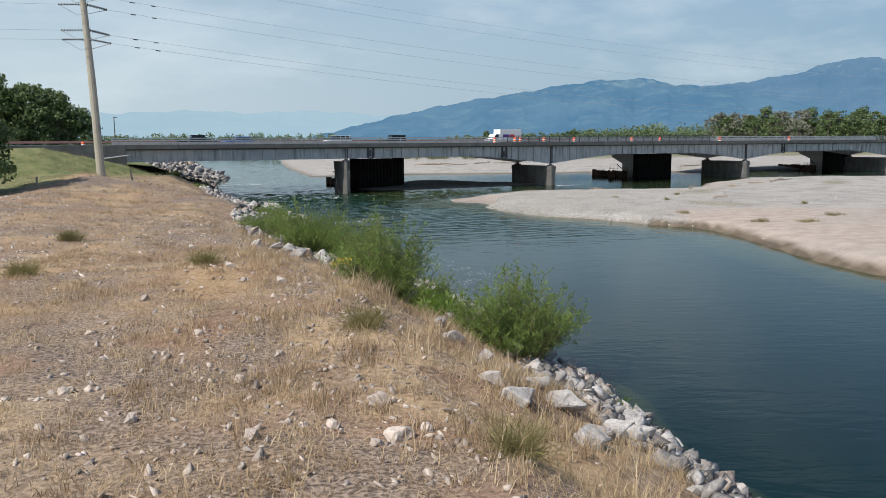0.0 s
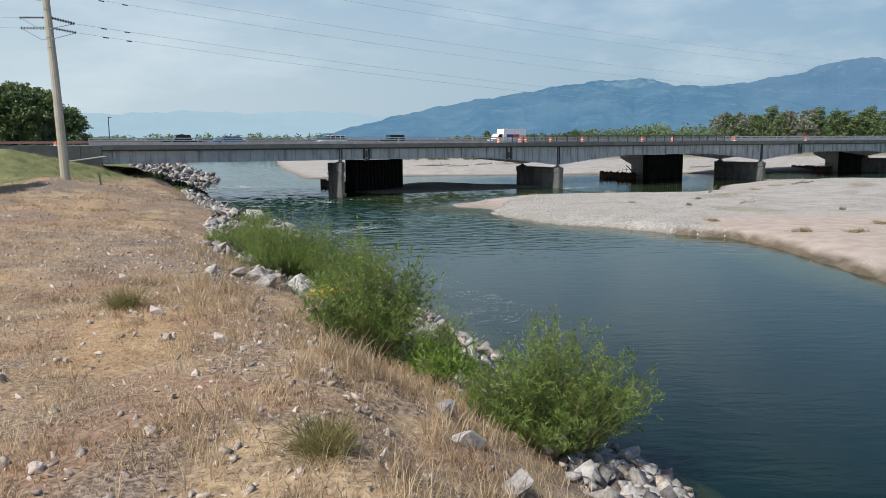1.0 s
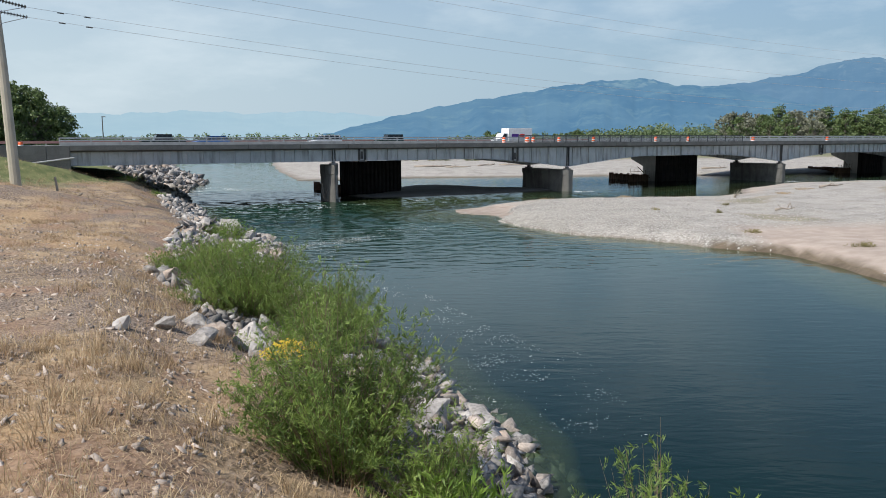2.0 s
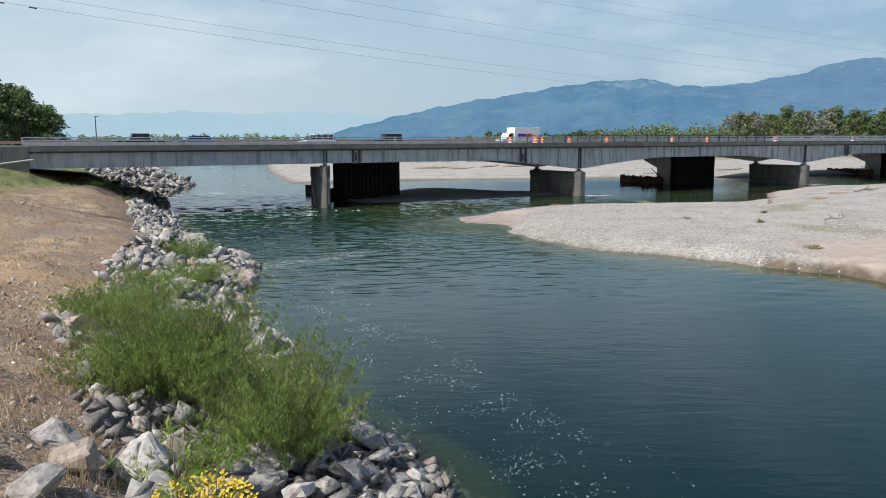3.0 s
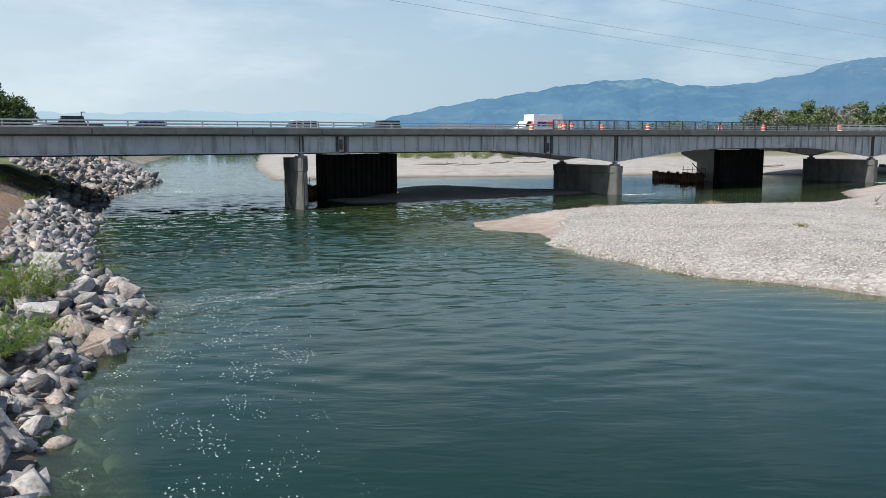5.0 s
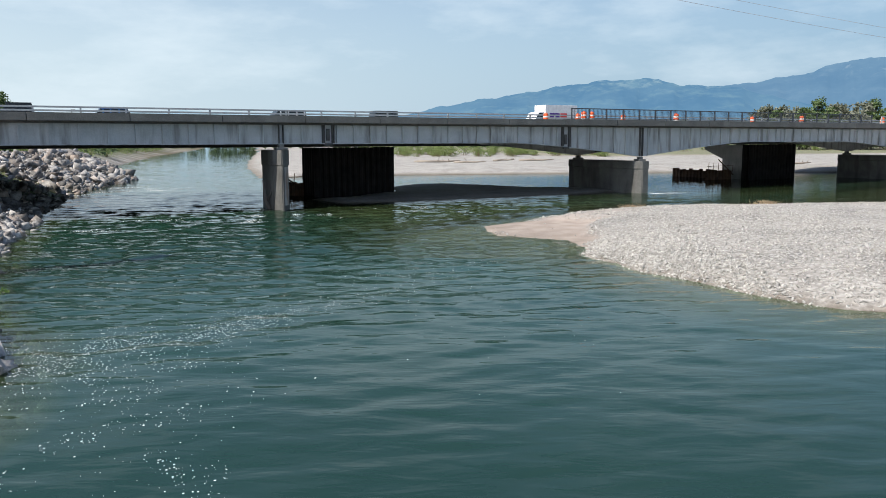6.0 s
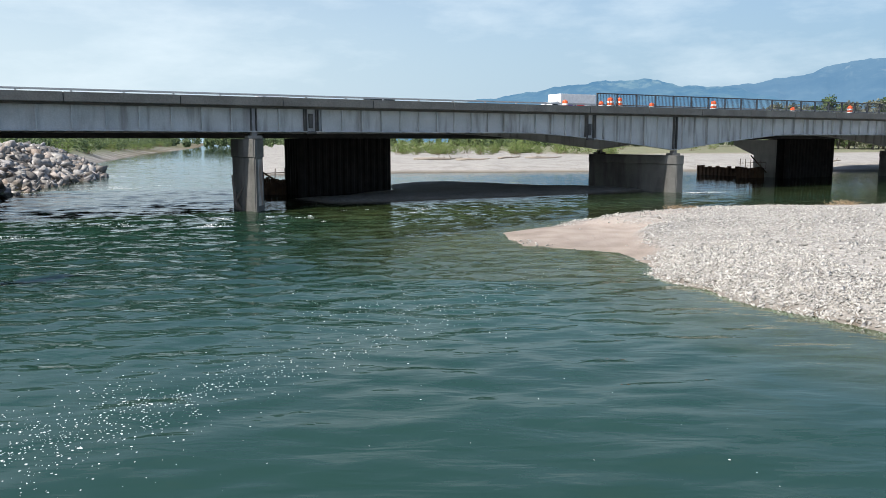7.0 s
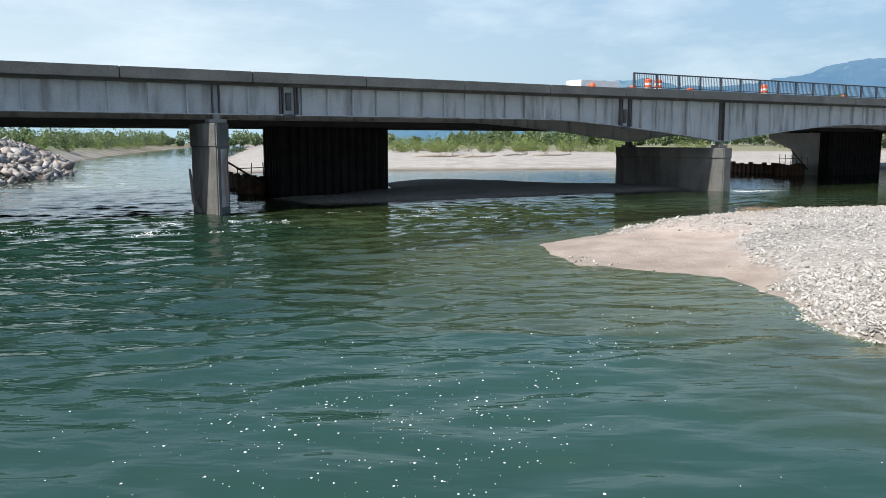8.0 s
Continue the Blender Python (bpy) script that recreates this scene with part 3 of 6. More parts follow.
def axis(core0, core1, step, reach):
    a = np.arange(core0, core1 + 1e-6, step)
    out, grow, p = [], step, core1
    while p < reach:
        grow *= 1.12
        p += grow
        out.append(p)
    low, grow, p = [], step, core0
    while p > -reach:
        grow *= 1.12
        p -= grow
        low.append(p)
    return np.array(low[::-1] + list(a) + out)


def sheet(gx, gy):
    xx, yy = np.meshgrid(gx, gy)
    i = np.arange(len(gx) * len(gy)).reshape(len(gy), len(gx))
    f = np.stack([i[:-1, :-1], i[:-1, 1:], i[1:, 1:], i[1:, :-1]], -1).reshape(-1, 4)
    return xx.ravel(), yy.ravel(), f


gx, gy, gf = sheet(axis(-50, 60, 0.5, 4600), axis(2, 180, 0.5, 4600))
gz, masks = land(gx, gy)
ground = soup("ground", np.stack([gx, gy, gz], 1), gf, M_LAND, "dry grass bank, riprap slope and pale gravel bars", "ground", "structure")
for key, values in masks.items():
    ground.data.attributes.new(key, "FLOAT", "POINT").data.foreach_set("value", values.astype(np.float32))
ground.data.polygons.foreach_set("use_smooth", [True] * len(ground.data.polygons))



def steps(*pieces, reach=900):
    """Grid lines in stretches (from, to, step), and growing steps beyond."""
    a = np.unique(np.round(np.concatenate([np.arange(p, q, r) for p, q, r in pieces]), 4))
    far = pieces[-1][2] * np.cumsum(1.12 ** np.arange(1, 60))
    far = far[far < reach]
    return np.concatenate([(a[0] - far)[::-1], a, a[-1] + far])


def riffle(x, y):
    """How broken the river runs: 0 smooth, 1 riffle by the bridge."""
    s, n = along(x, y)
    near = np.interp(n + 3 * wobble(x, y, 0.16), [-80, -60, -46, -33, -25, -12, -4, 1, 12, 24], [0.10, 0.16, 0.26, 0.36, 0.85, 1.0, 1.0, 0.95, 0.45, 0.42])
    return near * np.clip(1 - (s - 12) / 40, 0.3, 1)


WAVES = []
waves = np.random.default_rng(21)
for k in range(30):
    length = 0.55 * 1.078 ** k
    WAVES.append((length, radians(104) + waves.normal(0, 0.6), waves.uniform(0, 6.28), 0.0128 if length < 1.7 else 0.007 if length < 2.6 else 0.003, k))


def swell(x, y, bed):
    """Height of the running waves, steeper over the riffle."""
    z = np.zeros(x.shape)
    for length, turn, start, steep, k in WAVES:
        patch = 0.55 + 0.45 * wobble(x + 7 * k, y - 3 * k, 0.25 + 0.03 * k)
        z += steep * length * patch * np.sin((x * math.cos(turn) + y * math.sin(turn) + 0.2 * length * wobble(x, y, 0.5 / length)) * math.tau / length + start)
    fade = np.clip((y - 52) / 8, 0, 1) * np.clip((300 - y) / 60, 0, 1) * np.clip((x + 44 + np.clip(y - 125, 0, 400)) / 3, 0, 1) * np.clip((26 - x) / 6, 0, 1)
    return np.clip(z, -0.2, 0.22) * (0.06 + 0.94 * riffle(x, y)) * fade * np.clip(-bed / 0.6, 0.15, 1)


wx, wy, wf = sheet(steps((-92, -44, 0.9), (-44, -26, 0.5), (-26, 10, 0.28), (10, 26, 0.55), (26, 70, 1.2)), steps((-5, 50, 1.0), (50, 60, 0.4), (60, 100, 0.15), (100, 132, 0.26), (132, 290, 1.0)))
wd, _ = land(wx, wy)
chop = riffle(wx, wy)
water = soup("water", np.stack([wx, wy, W0 + swell(wx, wy, wd)], 1), wf, M_WATER, "blue-green river water with ripples", "river", "structure")
water.data.polygons.foreach_set("use_smooth", [True] * len(water.data.polygons))
water.data.attributes.new("depth", "FLOAT", "POINT").data.foreach_set("value", np.clip(-wd * np.interp(wy, [24, 38], [1.7, 1.0]), 0, 5).astype(np.float32))
water.data.attributes.new("reach", "FLOAT", "POINT").data.foreach_set("value", np.interp(wy, [34, 46, 56, 70, 86, 100], [1.0, 0.86, 0.72, 0.42, 0.12, 0.0]).astype(np.float32))
water.data.attributes.new("rapid", "FLOAT", "POINT").data.foreach_set("value", chop.astype(np.float32))

# ---- the distance: mountains ----
def ridge(name, label, dist, az0, az1, heights, colour, rough_amp, seed):
    """A mountain ridge far off: heights (degrees right of straight ahead, degrees up), with folded slopes."""
    az = np.radians(np.linspace(az0, az1, 520))
    hs = np.interp(np.degrees(az), [h[0] for h in heights], [h[1] for h in heights])
    rows = 26
    verts = []
    rng = np.random.default_rng(seed)
    ph = rng.uniform(0, 6.28, 12)
    for j in range(rows):
        f = j / (rows - 1)
        fold = sum(np.sin(np.degrees(az) * (0.9 * 1.7 ** k) + ph[k] + 1.4 * f * (k % 3 - 1)) / 1.6 ** k for k in range(6))
        r = dist * (0.78 + 0.22 * f) + rough_amp * dist * 0.02 * fold * math.sin(f * math.pi)
        crest = 0.045 * sum(np.sin(np.degrees(az) * (2.2 * 1.8 ** k) + ph[k + 5]) / 1.7 ** k for k in range(6)) * f
        z = np.tan(np.radians(np.maximum(hs + crest * (hs > 0.25), 0.0))) * dist * f ** 1.25 * (1 + 0.05 * fold * math.sin(f * math.pi)) - 3 * (1 - f)
        verts.append(np.stack([r * np.sin(az), r * np.cos(az), z], 1))
    v = np.concatenate(verts)
    i = np.arange(len(v)).reshape(rows, -1)
    f = np.stack([i[:-1, :-1], i[:-1, 1:], i[1:, 1:], i[1:, :-1]], -1).reshape(-1, 4)
    m = bpy.data.materials.new(name + "_haze")
    m.use_nodes = True
    n, l = m.node_tree.nodes, m.node_tree.links
    n.clear()
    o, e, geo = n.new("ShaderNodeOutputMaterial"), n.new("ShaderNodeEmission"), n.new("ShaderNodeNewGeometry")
    def tex(scale, detail, stretch=(1, 1, 1)):
        mq = n.new("ShaderNodeMapping")
        mq.inputs["Scale"].default_value = stretch
        l.new(geo.outputs["Position"], mq.inputs["Vector"])
        q = n.new("ShaderNodeTexNoise")
        q.inputs["Scale"].default_value, q.inputs["Detail"].default_value, q.inputs["Roughness"].default_value = scale, detail, 0.62
        l.new(mq.outputs["Vector"], q.inputs["Vector"])
        return q.outputs["Fac"]

    def span(v, a, b, hi=1.0):
        q = n.new("ShaderNodeMapRange")
        q.inputs["From Min"].default_value, q.inputs["From Max"].default_value, q.inputs["To Max"].default_value = a, b, hi
        l.new(v, q.inputs["Value"])
        return q.outputs["Result"]

    def blend(f, a, b):
        q = n.new("ShaderNodeMix")
        q.data_type = "RGBA"
        l.new(f, q.inputs[0])
        for k, v in ((6, a), (7, b)):
            if isinstance(v, tuple):
                q.inputs[k].default_value = (*v, 1)
            else:
                l.new(v, q.inputs[k])
        return q.outputs[2]

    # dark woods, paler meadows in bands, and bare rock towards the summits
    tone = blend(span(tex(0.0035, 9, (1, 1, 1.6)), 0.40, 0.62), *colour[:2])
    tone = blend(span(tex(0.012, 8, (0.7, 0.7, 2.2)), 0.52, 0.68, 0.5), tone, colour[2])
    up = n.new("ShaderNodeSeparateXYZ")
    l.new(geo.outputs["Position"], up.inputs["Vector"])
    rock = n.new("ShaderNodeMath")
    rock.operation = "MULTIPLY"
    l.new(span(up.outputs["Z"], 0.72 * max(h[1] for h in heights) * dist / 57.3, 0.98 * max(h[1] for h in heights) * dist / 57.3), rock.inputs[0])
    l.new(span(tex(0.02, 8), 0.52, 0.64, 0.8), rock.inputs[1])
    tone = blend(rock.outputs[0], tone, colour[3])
    # haze is painted into these colours, and the slopes mostly glow with it
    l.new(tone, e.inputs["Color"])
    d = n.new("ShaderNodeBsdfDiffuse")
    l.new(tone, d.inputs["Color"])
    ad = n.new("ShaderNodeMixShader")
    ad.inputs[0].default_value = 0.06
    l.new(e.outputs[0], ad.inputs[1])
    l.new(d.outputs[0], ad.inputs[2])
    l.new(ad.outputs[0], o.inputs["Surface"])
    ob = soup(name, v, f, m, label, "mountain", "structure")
    ob.data.polygons.foreach_set("use_smooth", [True] * len(ob.data.polygons))
    return ob


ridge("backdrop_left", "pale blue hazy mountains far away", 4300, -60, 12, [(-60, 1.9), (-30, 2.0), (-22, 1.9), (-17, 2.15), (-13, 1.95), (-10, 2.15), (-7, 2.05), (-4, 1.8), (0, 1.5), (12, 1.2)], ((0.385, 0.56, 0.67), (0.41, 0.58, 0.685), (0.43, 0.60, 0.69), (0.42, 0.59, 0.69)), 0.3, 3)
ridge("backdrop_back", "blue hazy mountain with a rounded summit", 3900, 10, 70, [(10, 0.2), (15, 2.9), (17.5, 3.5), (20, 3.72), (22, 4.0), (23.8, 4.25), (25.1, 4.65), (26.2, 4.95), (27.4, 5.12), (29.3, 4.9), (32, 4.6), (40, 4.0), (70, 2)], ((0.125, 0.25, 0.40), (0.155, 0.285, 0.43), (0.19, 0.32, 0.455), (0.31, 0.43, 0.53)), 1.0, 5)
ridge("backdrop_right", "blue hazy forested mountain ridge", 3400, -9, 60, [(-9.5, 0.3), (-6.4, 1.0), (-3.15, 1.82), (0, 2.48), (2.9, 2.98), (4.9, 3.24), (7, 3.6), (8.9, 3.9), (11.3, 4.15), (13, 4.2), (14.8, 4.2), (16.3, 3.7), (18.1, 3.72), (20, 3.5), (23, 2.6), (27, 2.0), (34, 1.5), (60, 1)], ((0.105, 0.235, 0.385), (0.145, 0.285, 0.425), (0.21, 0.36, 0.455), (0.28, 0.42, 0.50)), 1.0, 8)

# ---- the steel girder bridge ----
S0, S1 = -28.8, 142.0
PIERS = [0.0, 35.8, 82.5, 129.5]
ZB, ZF, ZK = 4.85, 6.42, 6.93  # girder's underside, fascia's underside, kerb's top


def haunch(s):
    return max(1.35 * max(0.0, 1 - abs(s - q) / 15) ** 1.3 for q in PIERS[1:])


bridge = empty("girder_bridge", "grey painted steel girder road bridge on concrete piers", "bridge", BRIDGE)


def girder(y, name, parent):
    bm = bmesh.new()
    ss = np.arange(S0, S1 + 0.1, 0.7)
    for (ya, yb), lo in (((y - 0.012, y + 0.012), True), ((y - 0.24, y + 0.24), False)):
        prev = None
        for s in ss:
            zb = ZB - haunch(s)
            z0, z1 = (zb + 0.05, ZF) if lo else (zb, zb + 0.05)
            ring = [bm.verts.new((s, yy, zz)) for yy, zz in ((ya, z0), (yb, z0), (yb, z1), (ya, z1))]
            if prev:
                for k in range(4):
                    bm.faces.new((prev[k], ring[k], ring[(k + 1) % 4], prev[(k + 1) % 4]))
            prev = ring
    box(S0, S1, y - 0.24, y + 0.24, ZF - 0.06, ZF - 0.004, bm=bm)
    bmesh.ops.recalc_face_normals(bm, faces=bm.faces)
    return part(name, bm, M_STEEL, parent)


girders = [girder(y, "girder", bridge) for y in (0.0, 9.2)]


def stiffener_at(s, wide=0.07, out=0.19):
    zb = ZB - haunch(s)
    bm = box(-wide / 2, wide / 2, -out, 0.0, zb + 0.052, ZF - 0.062)
    return bm


stiff = list(np.arange(-27.6, -1.0, 1.75)) + list(np.arange(1.6, 26.0, 1.41)) + list(np.arange(28.0, 140, 1.45))
flat = None
for s in stiff:
    if min(abs(s - q) for q in PIERS) < 0.6 or min(abs(s - q) for q in (3.7, 26.6, 93.4)) < 0.7:
        continue
    if haunch(s) == 0:
        if flat is None:
            flat = part("stiffener", stiffener_at(0), M_STEEL, girders[0]).data
            girders[0].children[0].location = (s, -0.014, 0)
        else:
            put("stiffener", flat, girders[0], at=pose(s, -0.014, 0))
    else:
        part("stiffener", stiffener_at(s), M_STEEL, girders[0]).location = (s, -0.014, 0)
        girders[0].children[-1].location = (0, 0, 0)
        girders[0].children[-1].matrix_basis = pose(s, -0.014, 0)
for q in PIERS:
    for dx in (-0.16, 0.16):
        ob = part("bearing_stiffener", stiffener_at(q, 0.05, 0.23), M_STEELDARK, girders[0])
        ob.matrix_basis = pose(q + dx, -0.014, 0)
# hinged joints with rust-stained plates
for q in (3.7, 26.6, 93.4):
    bm = bmesh.new()
    zb = ZB - haunch(q)
    for dx in (-0.45, -0.33, 0.33, 0.45):
        box(q + dx - 0.03, q + dx + 0.03, -0.26, -0.016, zb + 0.055, ZF - 0.065, bm=bm)
    box(q - 0.14, q + 0.14, -0.14, -0.016, zb + 0.25, zb + 1.15, 0.02, bm=bm)
    box(q - 0.3, q + 0.3, -0.3, -0.016, zb - 0.12, zb + 0.054, 0.02, bm=bm)
    part("hinge", bm, M_STEELDARK, girders[0], "dark rust-stained hinge plates")
for s in np.arange(S0 + 1.5, S1, 5.6):
    part("floor_beam", box(s - 0.15, s + 0.15, 0.02, 9.18, ZF - 1.0, ZF - 0.07), M_STEELDARK, bridge)
# added dark strip that stands in for the shade below the kerb's overhang
part("top_flange", box(S0, S1, -0.30, -0.245, ZF - 0.16, ZF - 0.004), M_STEELDARK, bridge, "dark strip for the shade under the kerb overhang")
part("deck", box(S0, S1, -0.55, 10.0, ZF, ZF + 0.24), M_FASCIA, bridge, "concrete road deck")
part("road_surface", box(S0, S1, -0.2, 9.6, ZF + 0.244, ZF + 0.28), M_ASPHALT, bridge, "asphalt")
# kerb in cast lengths
kerb_lengths = np.arange(S0, S1, 6.1)
for i, s in enumerate(kerb_lengths):
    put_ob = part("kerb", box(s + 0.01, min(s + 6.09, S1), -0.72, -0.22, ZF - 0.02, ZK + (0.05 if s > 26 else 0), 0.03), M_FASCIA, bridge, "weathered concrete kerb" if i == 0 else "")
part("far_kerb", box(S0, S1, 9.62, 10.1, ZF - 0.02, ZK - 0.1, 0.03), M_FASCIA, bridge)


def pier(q, name, top, first=False):
    """A wall pier with a faceted nose, a cap band and two bearings."""
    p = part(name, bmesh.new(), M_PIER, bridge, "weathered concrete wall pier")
    bm = bmesh.new()
    w, y0, y1 = (0.56, -0.45, 3.4) if first else (0.85, -0.7, 10.1)

    def ring(grow, z):
        a = w * grow
        nose = 0.42 if first else 0.1
        pts = [(-a, y0 + 0.55), (-a * 0.42, y0 - nose), (-a * 0.22 if first else a * 0.42, y0 - nose), (a, y0 + 0.55), (a, y1 - 0.55), (a * 0.45, y1 + 0.1), (-a * 0.45, y1 + 0.1), (-a, y1 - 0.55)]
        return [bm.verts.new((q + x, y - 0.1 * (grow - 1) * (1 if y < 4 else -1), z)) for x, y in pts]

    zc = top - (1.15 if first else 0.75)
    levels = [(1.12, -2.7), (1.03, zc), (1.16, zc + 0.05), (1.16, top - 0.06), (1.10, top)]
    prev = None
    for g, z in levels:
        r = ring(g, z)
        if prev:
            for k in range(8):
                bm.faces.new((prev[k], prev[(k + 1) % 8], r[(k + 1) % 8], r[k]))
        else:
            bm.faces.new(r[::-1])
        prev = r
    bm.faces.new(prev)
    bmesh.ops.recalc_face_normals(bm, faces=bm.faces)
    bmesh.ops.bevel(bm, geom=[e for e in bm.edges if abs(e.verts[0].co.z - e.verts[1].co.z) > 0.5], offset=0.06, segments=2, affect="EDGES")
    bm.to_mesh(p.data)
    bm.free()
    if first:
        # pale scoured face beside the nose
        b = bmesh.new()
        rows = []
        for z, f0, f1 in ((0.35, 0.14, 0.80), (1.3, 0.12, 0.84), (2.2, 0.18, 0.78), (zc - 0.1, 0.16, 0.82)):
            g = 1.12 - 0.09 * (z + 2.7) / (zc + 2.7)
            u, v = Vector((q - 0.22 * w * g, y0 - 0.42, z)), Vector((q + w * g, y0 + 0.55, z))
            out = Vector(((v - u).y, -(v - u).x, 0)).normalized()
            u, v = u.lerp(v, f0), u.lerp(v, f1)
            rows.append([b.verts.new(c) for c in (u + out * 0.004, v + out * 0.004, v - out * 0.03, u - out * 0.03)])
        b.faces.new(rows[0][::-1])
        b.faces.new(rows[-1])
        for lo, hi in zip(rows, rows[1:]):
            for k in range(4):
                b.faces.new((lo[k], lo[(k + 1) % 4], hi[(k + 1) % 4], hi[k]))
        bmesh.ops.recalc_face_normals(b, faces=b.faces)
        part("worn_face", b, M_WORN, p, "pale scoured and rust-stained face")
    for y in ((0.0,) if first else (0.0, 9.2)):
        b = bmesh.new()
        zt = ZB - haunch(q)
        box(q - 0.45, q + 0.45, y - 0.4, y + 0.4, top - 0.004, top + (zt - top) * 0.45, 0.04, bm=b)
        box(q - 0.17, q + 0.17, y - 0.25, y + 0.25, top + (zt - top) * 0.45, zt, 0.02, bm=b)
        part("bearing", b, M_CONC, p)
    return p


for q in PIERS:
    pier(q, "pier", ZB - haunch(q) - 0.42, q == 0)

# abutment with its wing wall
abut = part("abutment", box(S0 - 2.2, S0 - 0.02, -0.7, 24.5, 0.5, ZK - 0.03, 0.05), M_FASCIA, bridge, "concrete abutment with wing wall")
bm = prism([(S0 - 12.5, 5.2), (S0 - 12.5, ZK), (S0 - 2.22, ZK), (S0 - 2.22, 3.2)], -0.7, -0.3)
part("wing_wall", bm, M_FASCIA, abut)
part("drain_pipe", rod([(S0 - 6, -0.95, 4.9), (S0 + 0.3, -0.95, 5.7)], 0.09), M_GALV, abut, "grey pipe handrail")

# ---- the parallel concrete bridge behind ----
ZS2, ZD2 = 4.55, 6.30
bridge2 = empty("concrete_bridge", "wide concrete road bridge beyond the girder bridge", "bridge", BRIDGE)
part("deck", box(S0 - 60, S1 + 60, 10.12, 24.4, ZD2 - 0.25, ZD2), M_SOFFIT_SHADE, bridge2)
part("road_surface", box(S0 - 60, S1 + 60, 11.6, 23.8, ZD2 + 0.004, ZD2 + 0.05), M_ASPHALT, bridge2, "asphalt")
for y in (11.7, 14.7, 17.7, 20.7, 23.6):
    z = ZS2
    part("beam", prism([(S0, z), (S0, ZD2 - 0.254), (S1, ZD2 - 0.254), (S1, z)], y - 0.3, y + 0.3), M_SOFFIT_SHADE, bridge2)
for s in (66.0, 125.0):
    # a pier stem with a cap that reaches out, and black steel sheets round its near part
    p2 = part("pier", box(s + 0.3, s + 3.3, 12.6, 16.3, -2.7, ZS2 - 1.0, 0.08), M_CONCLIGHT, bridge2, "pale concrete pier")
    bm = bmesh.new()
    outline = [(12.6, ZS2 - 1.9), (16.3, ZS2 - 1.9), (19.2, ZS2 - 0.75), (19.2, ZS2 - 0.16), (12.6, ZS2 - 0.16)]
    a = [bm.verts.new((s + 0.2, y, z)) for y, z in outline]
    b = [bm.verts.new((s + 3.4, y, z)) for y, z in outline]
    bm.faces.new(a)
    bm.faces.new(b[::-1])
    for i in range(5):
        bm.faces.new((a[i], b[i], b[(i + 1) % 5], a[(i + 1) % 5]))
    bmesh.ops.recalc_face_normals(bm, faces=bm.faces)
    part("pier_cap", bm, M_CONCLIGHT, p2)
    for y in (14.7, 17.7):
        part("bearing", box(s + 1.3, s + 2.3, y - 0.3, y + 0.3, ZS2 - 0.16, ZS2), M_CONC, p2)

bm_sheet = bmesh.new()
prof = [(0.0, 0.0), (0.10, 0.16), (0.32, 0.16), (0.42, 0.0), (0.60, 0.0)]
for (xa, ya), (xb, yb) in zip(prof, prof[1:]):
    vs = [bm_sheet.verts.new(v) for v in ((xa, -ya, -2.6), (xb, -yb, -2.6), (xb, -yb, ZS2 - 0.05), (xa, -ya, ZS2 - 0.05))]
    bm_sheet.faces.new(vs)
bmesh.ops.remove_doubles(bm_sheet, verts=bm_sheet.verts, dist=1e-4)
bmesh.ops.solidify(bm_sheet, geom=list(bm_sheet.faces), thickness=0.03)
sheet_mesh = bpy.data.meshes.new("sheet")
bm_sheet.to_mesh(sheet_mesh)
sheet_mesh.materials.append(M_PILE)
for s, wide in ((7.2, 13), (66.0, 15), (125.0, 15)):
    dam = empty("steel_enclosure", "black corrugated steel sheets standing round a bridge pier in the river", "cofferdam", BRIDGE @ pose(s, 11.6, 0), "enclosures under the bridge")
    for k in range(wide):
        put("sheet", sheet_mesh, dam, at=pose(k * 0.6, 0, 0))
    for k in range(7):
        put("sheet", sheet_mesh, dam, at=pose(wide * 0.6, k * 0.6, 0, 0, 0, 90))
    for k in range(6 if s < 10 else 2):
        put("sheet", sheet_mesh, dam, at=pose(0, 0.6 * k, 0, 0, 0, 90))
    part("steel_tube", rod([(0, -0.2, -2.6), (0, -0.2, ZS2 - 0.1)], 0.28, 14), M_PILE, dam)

# rusty low cofferdams beside the far piers
bm_p = bmesh.new()
for (xa, ya), (xb, yb) in zip(prof, prof[1:]):
    bm_p.faces.new([bm_p.verts.new(v) for v in ((xa, -ya, -2.4), (xb, -yb, -2.4), (xb, -yb, 1.1), (xa, -ya, 1.1))])
bmesh.ops.remove_doubles(bm_p, verts=bm_p.verts, dist=1e-4)
bmesh.ops.solidify(bm_p, geom=list(bm_p.faces), thickness=0.04)
low_mesh = bpy.data.meshes.new("steel_sheet")
bm_p.to_mesh(low_mesh)
low_mesh.materials.append(M_RUST)
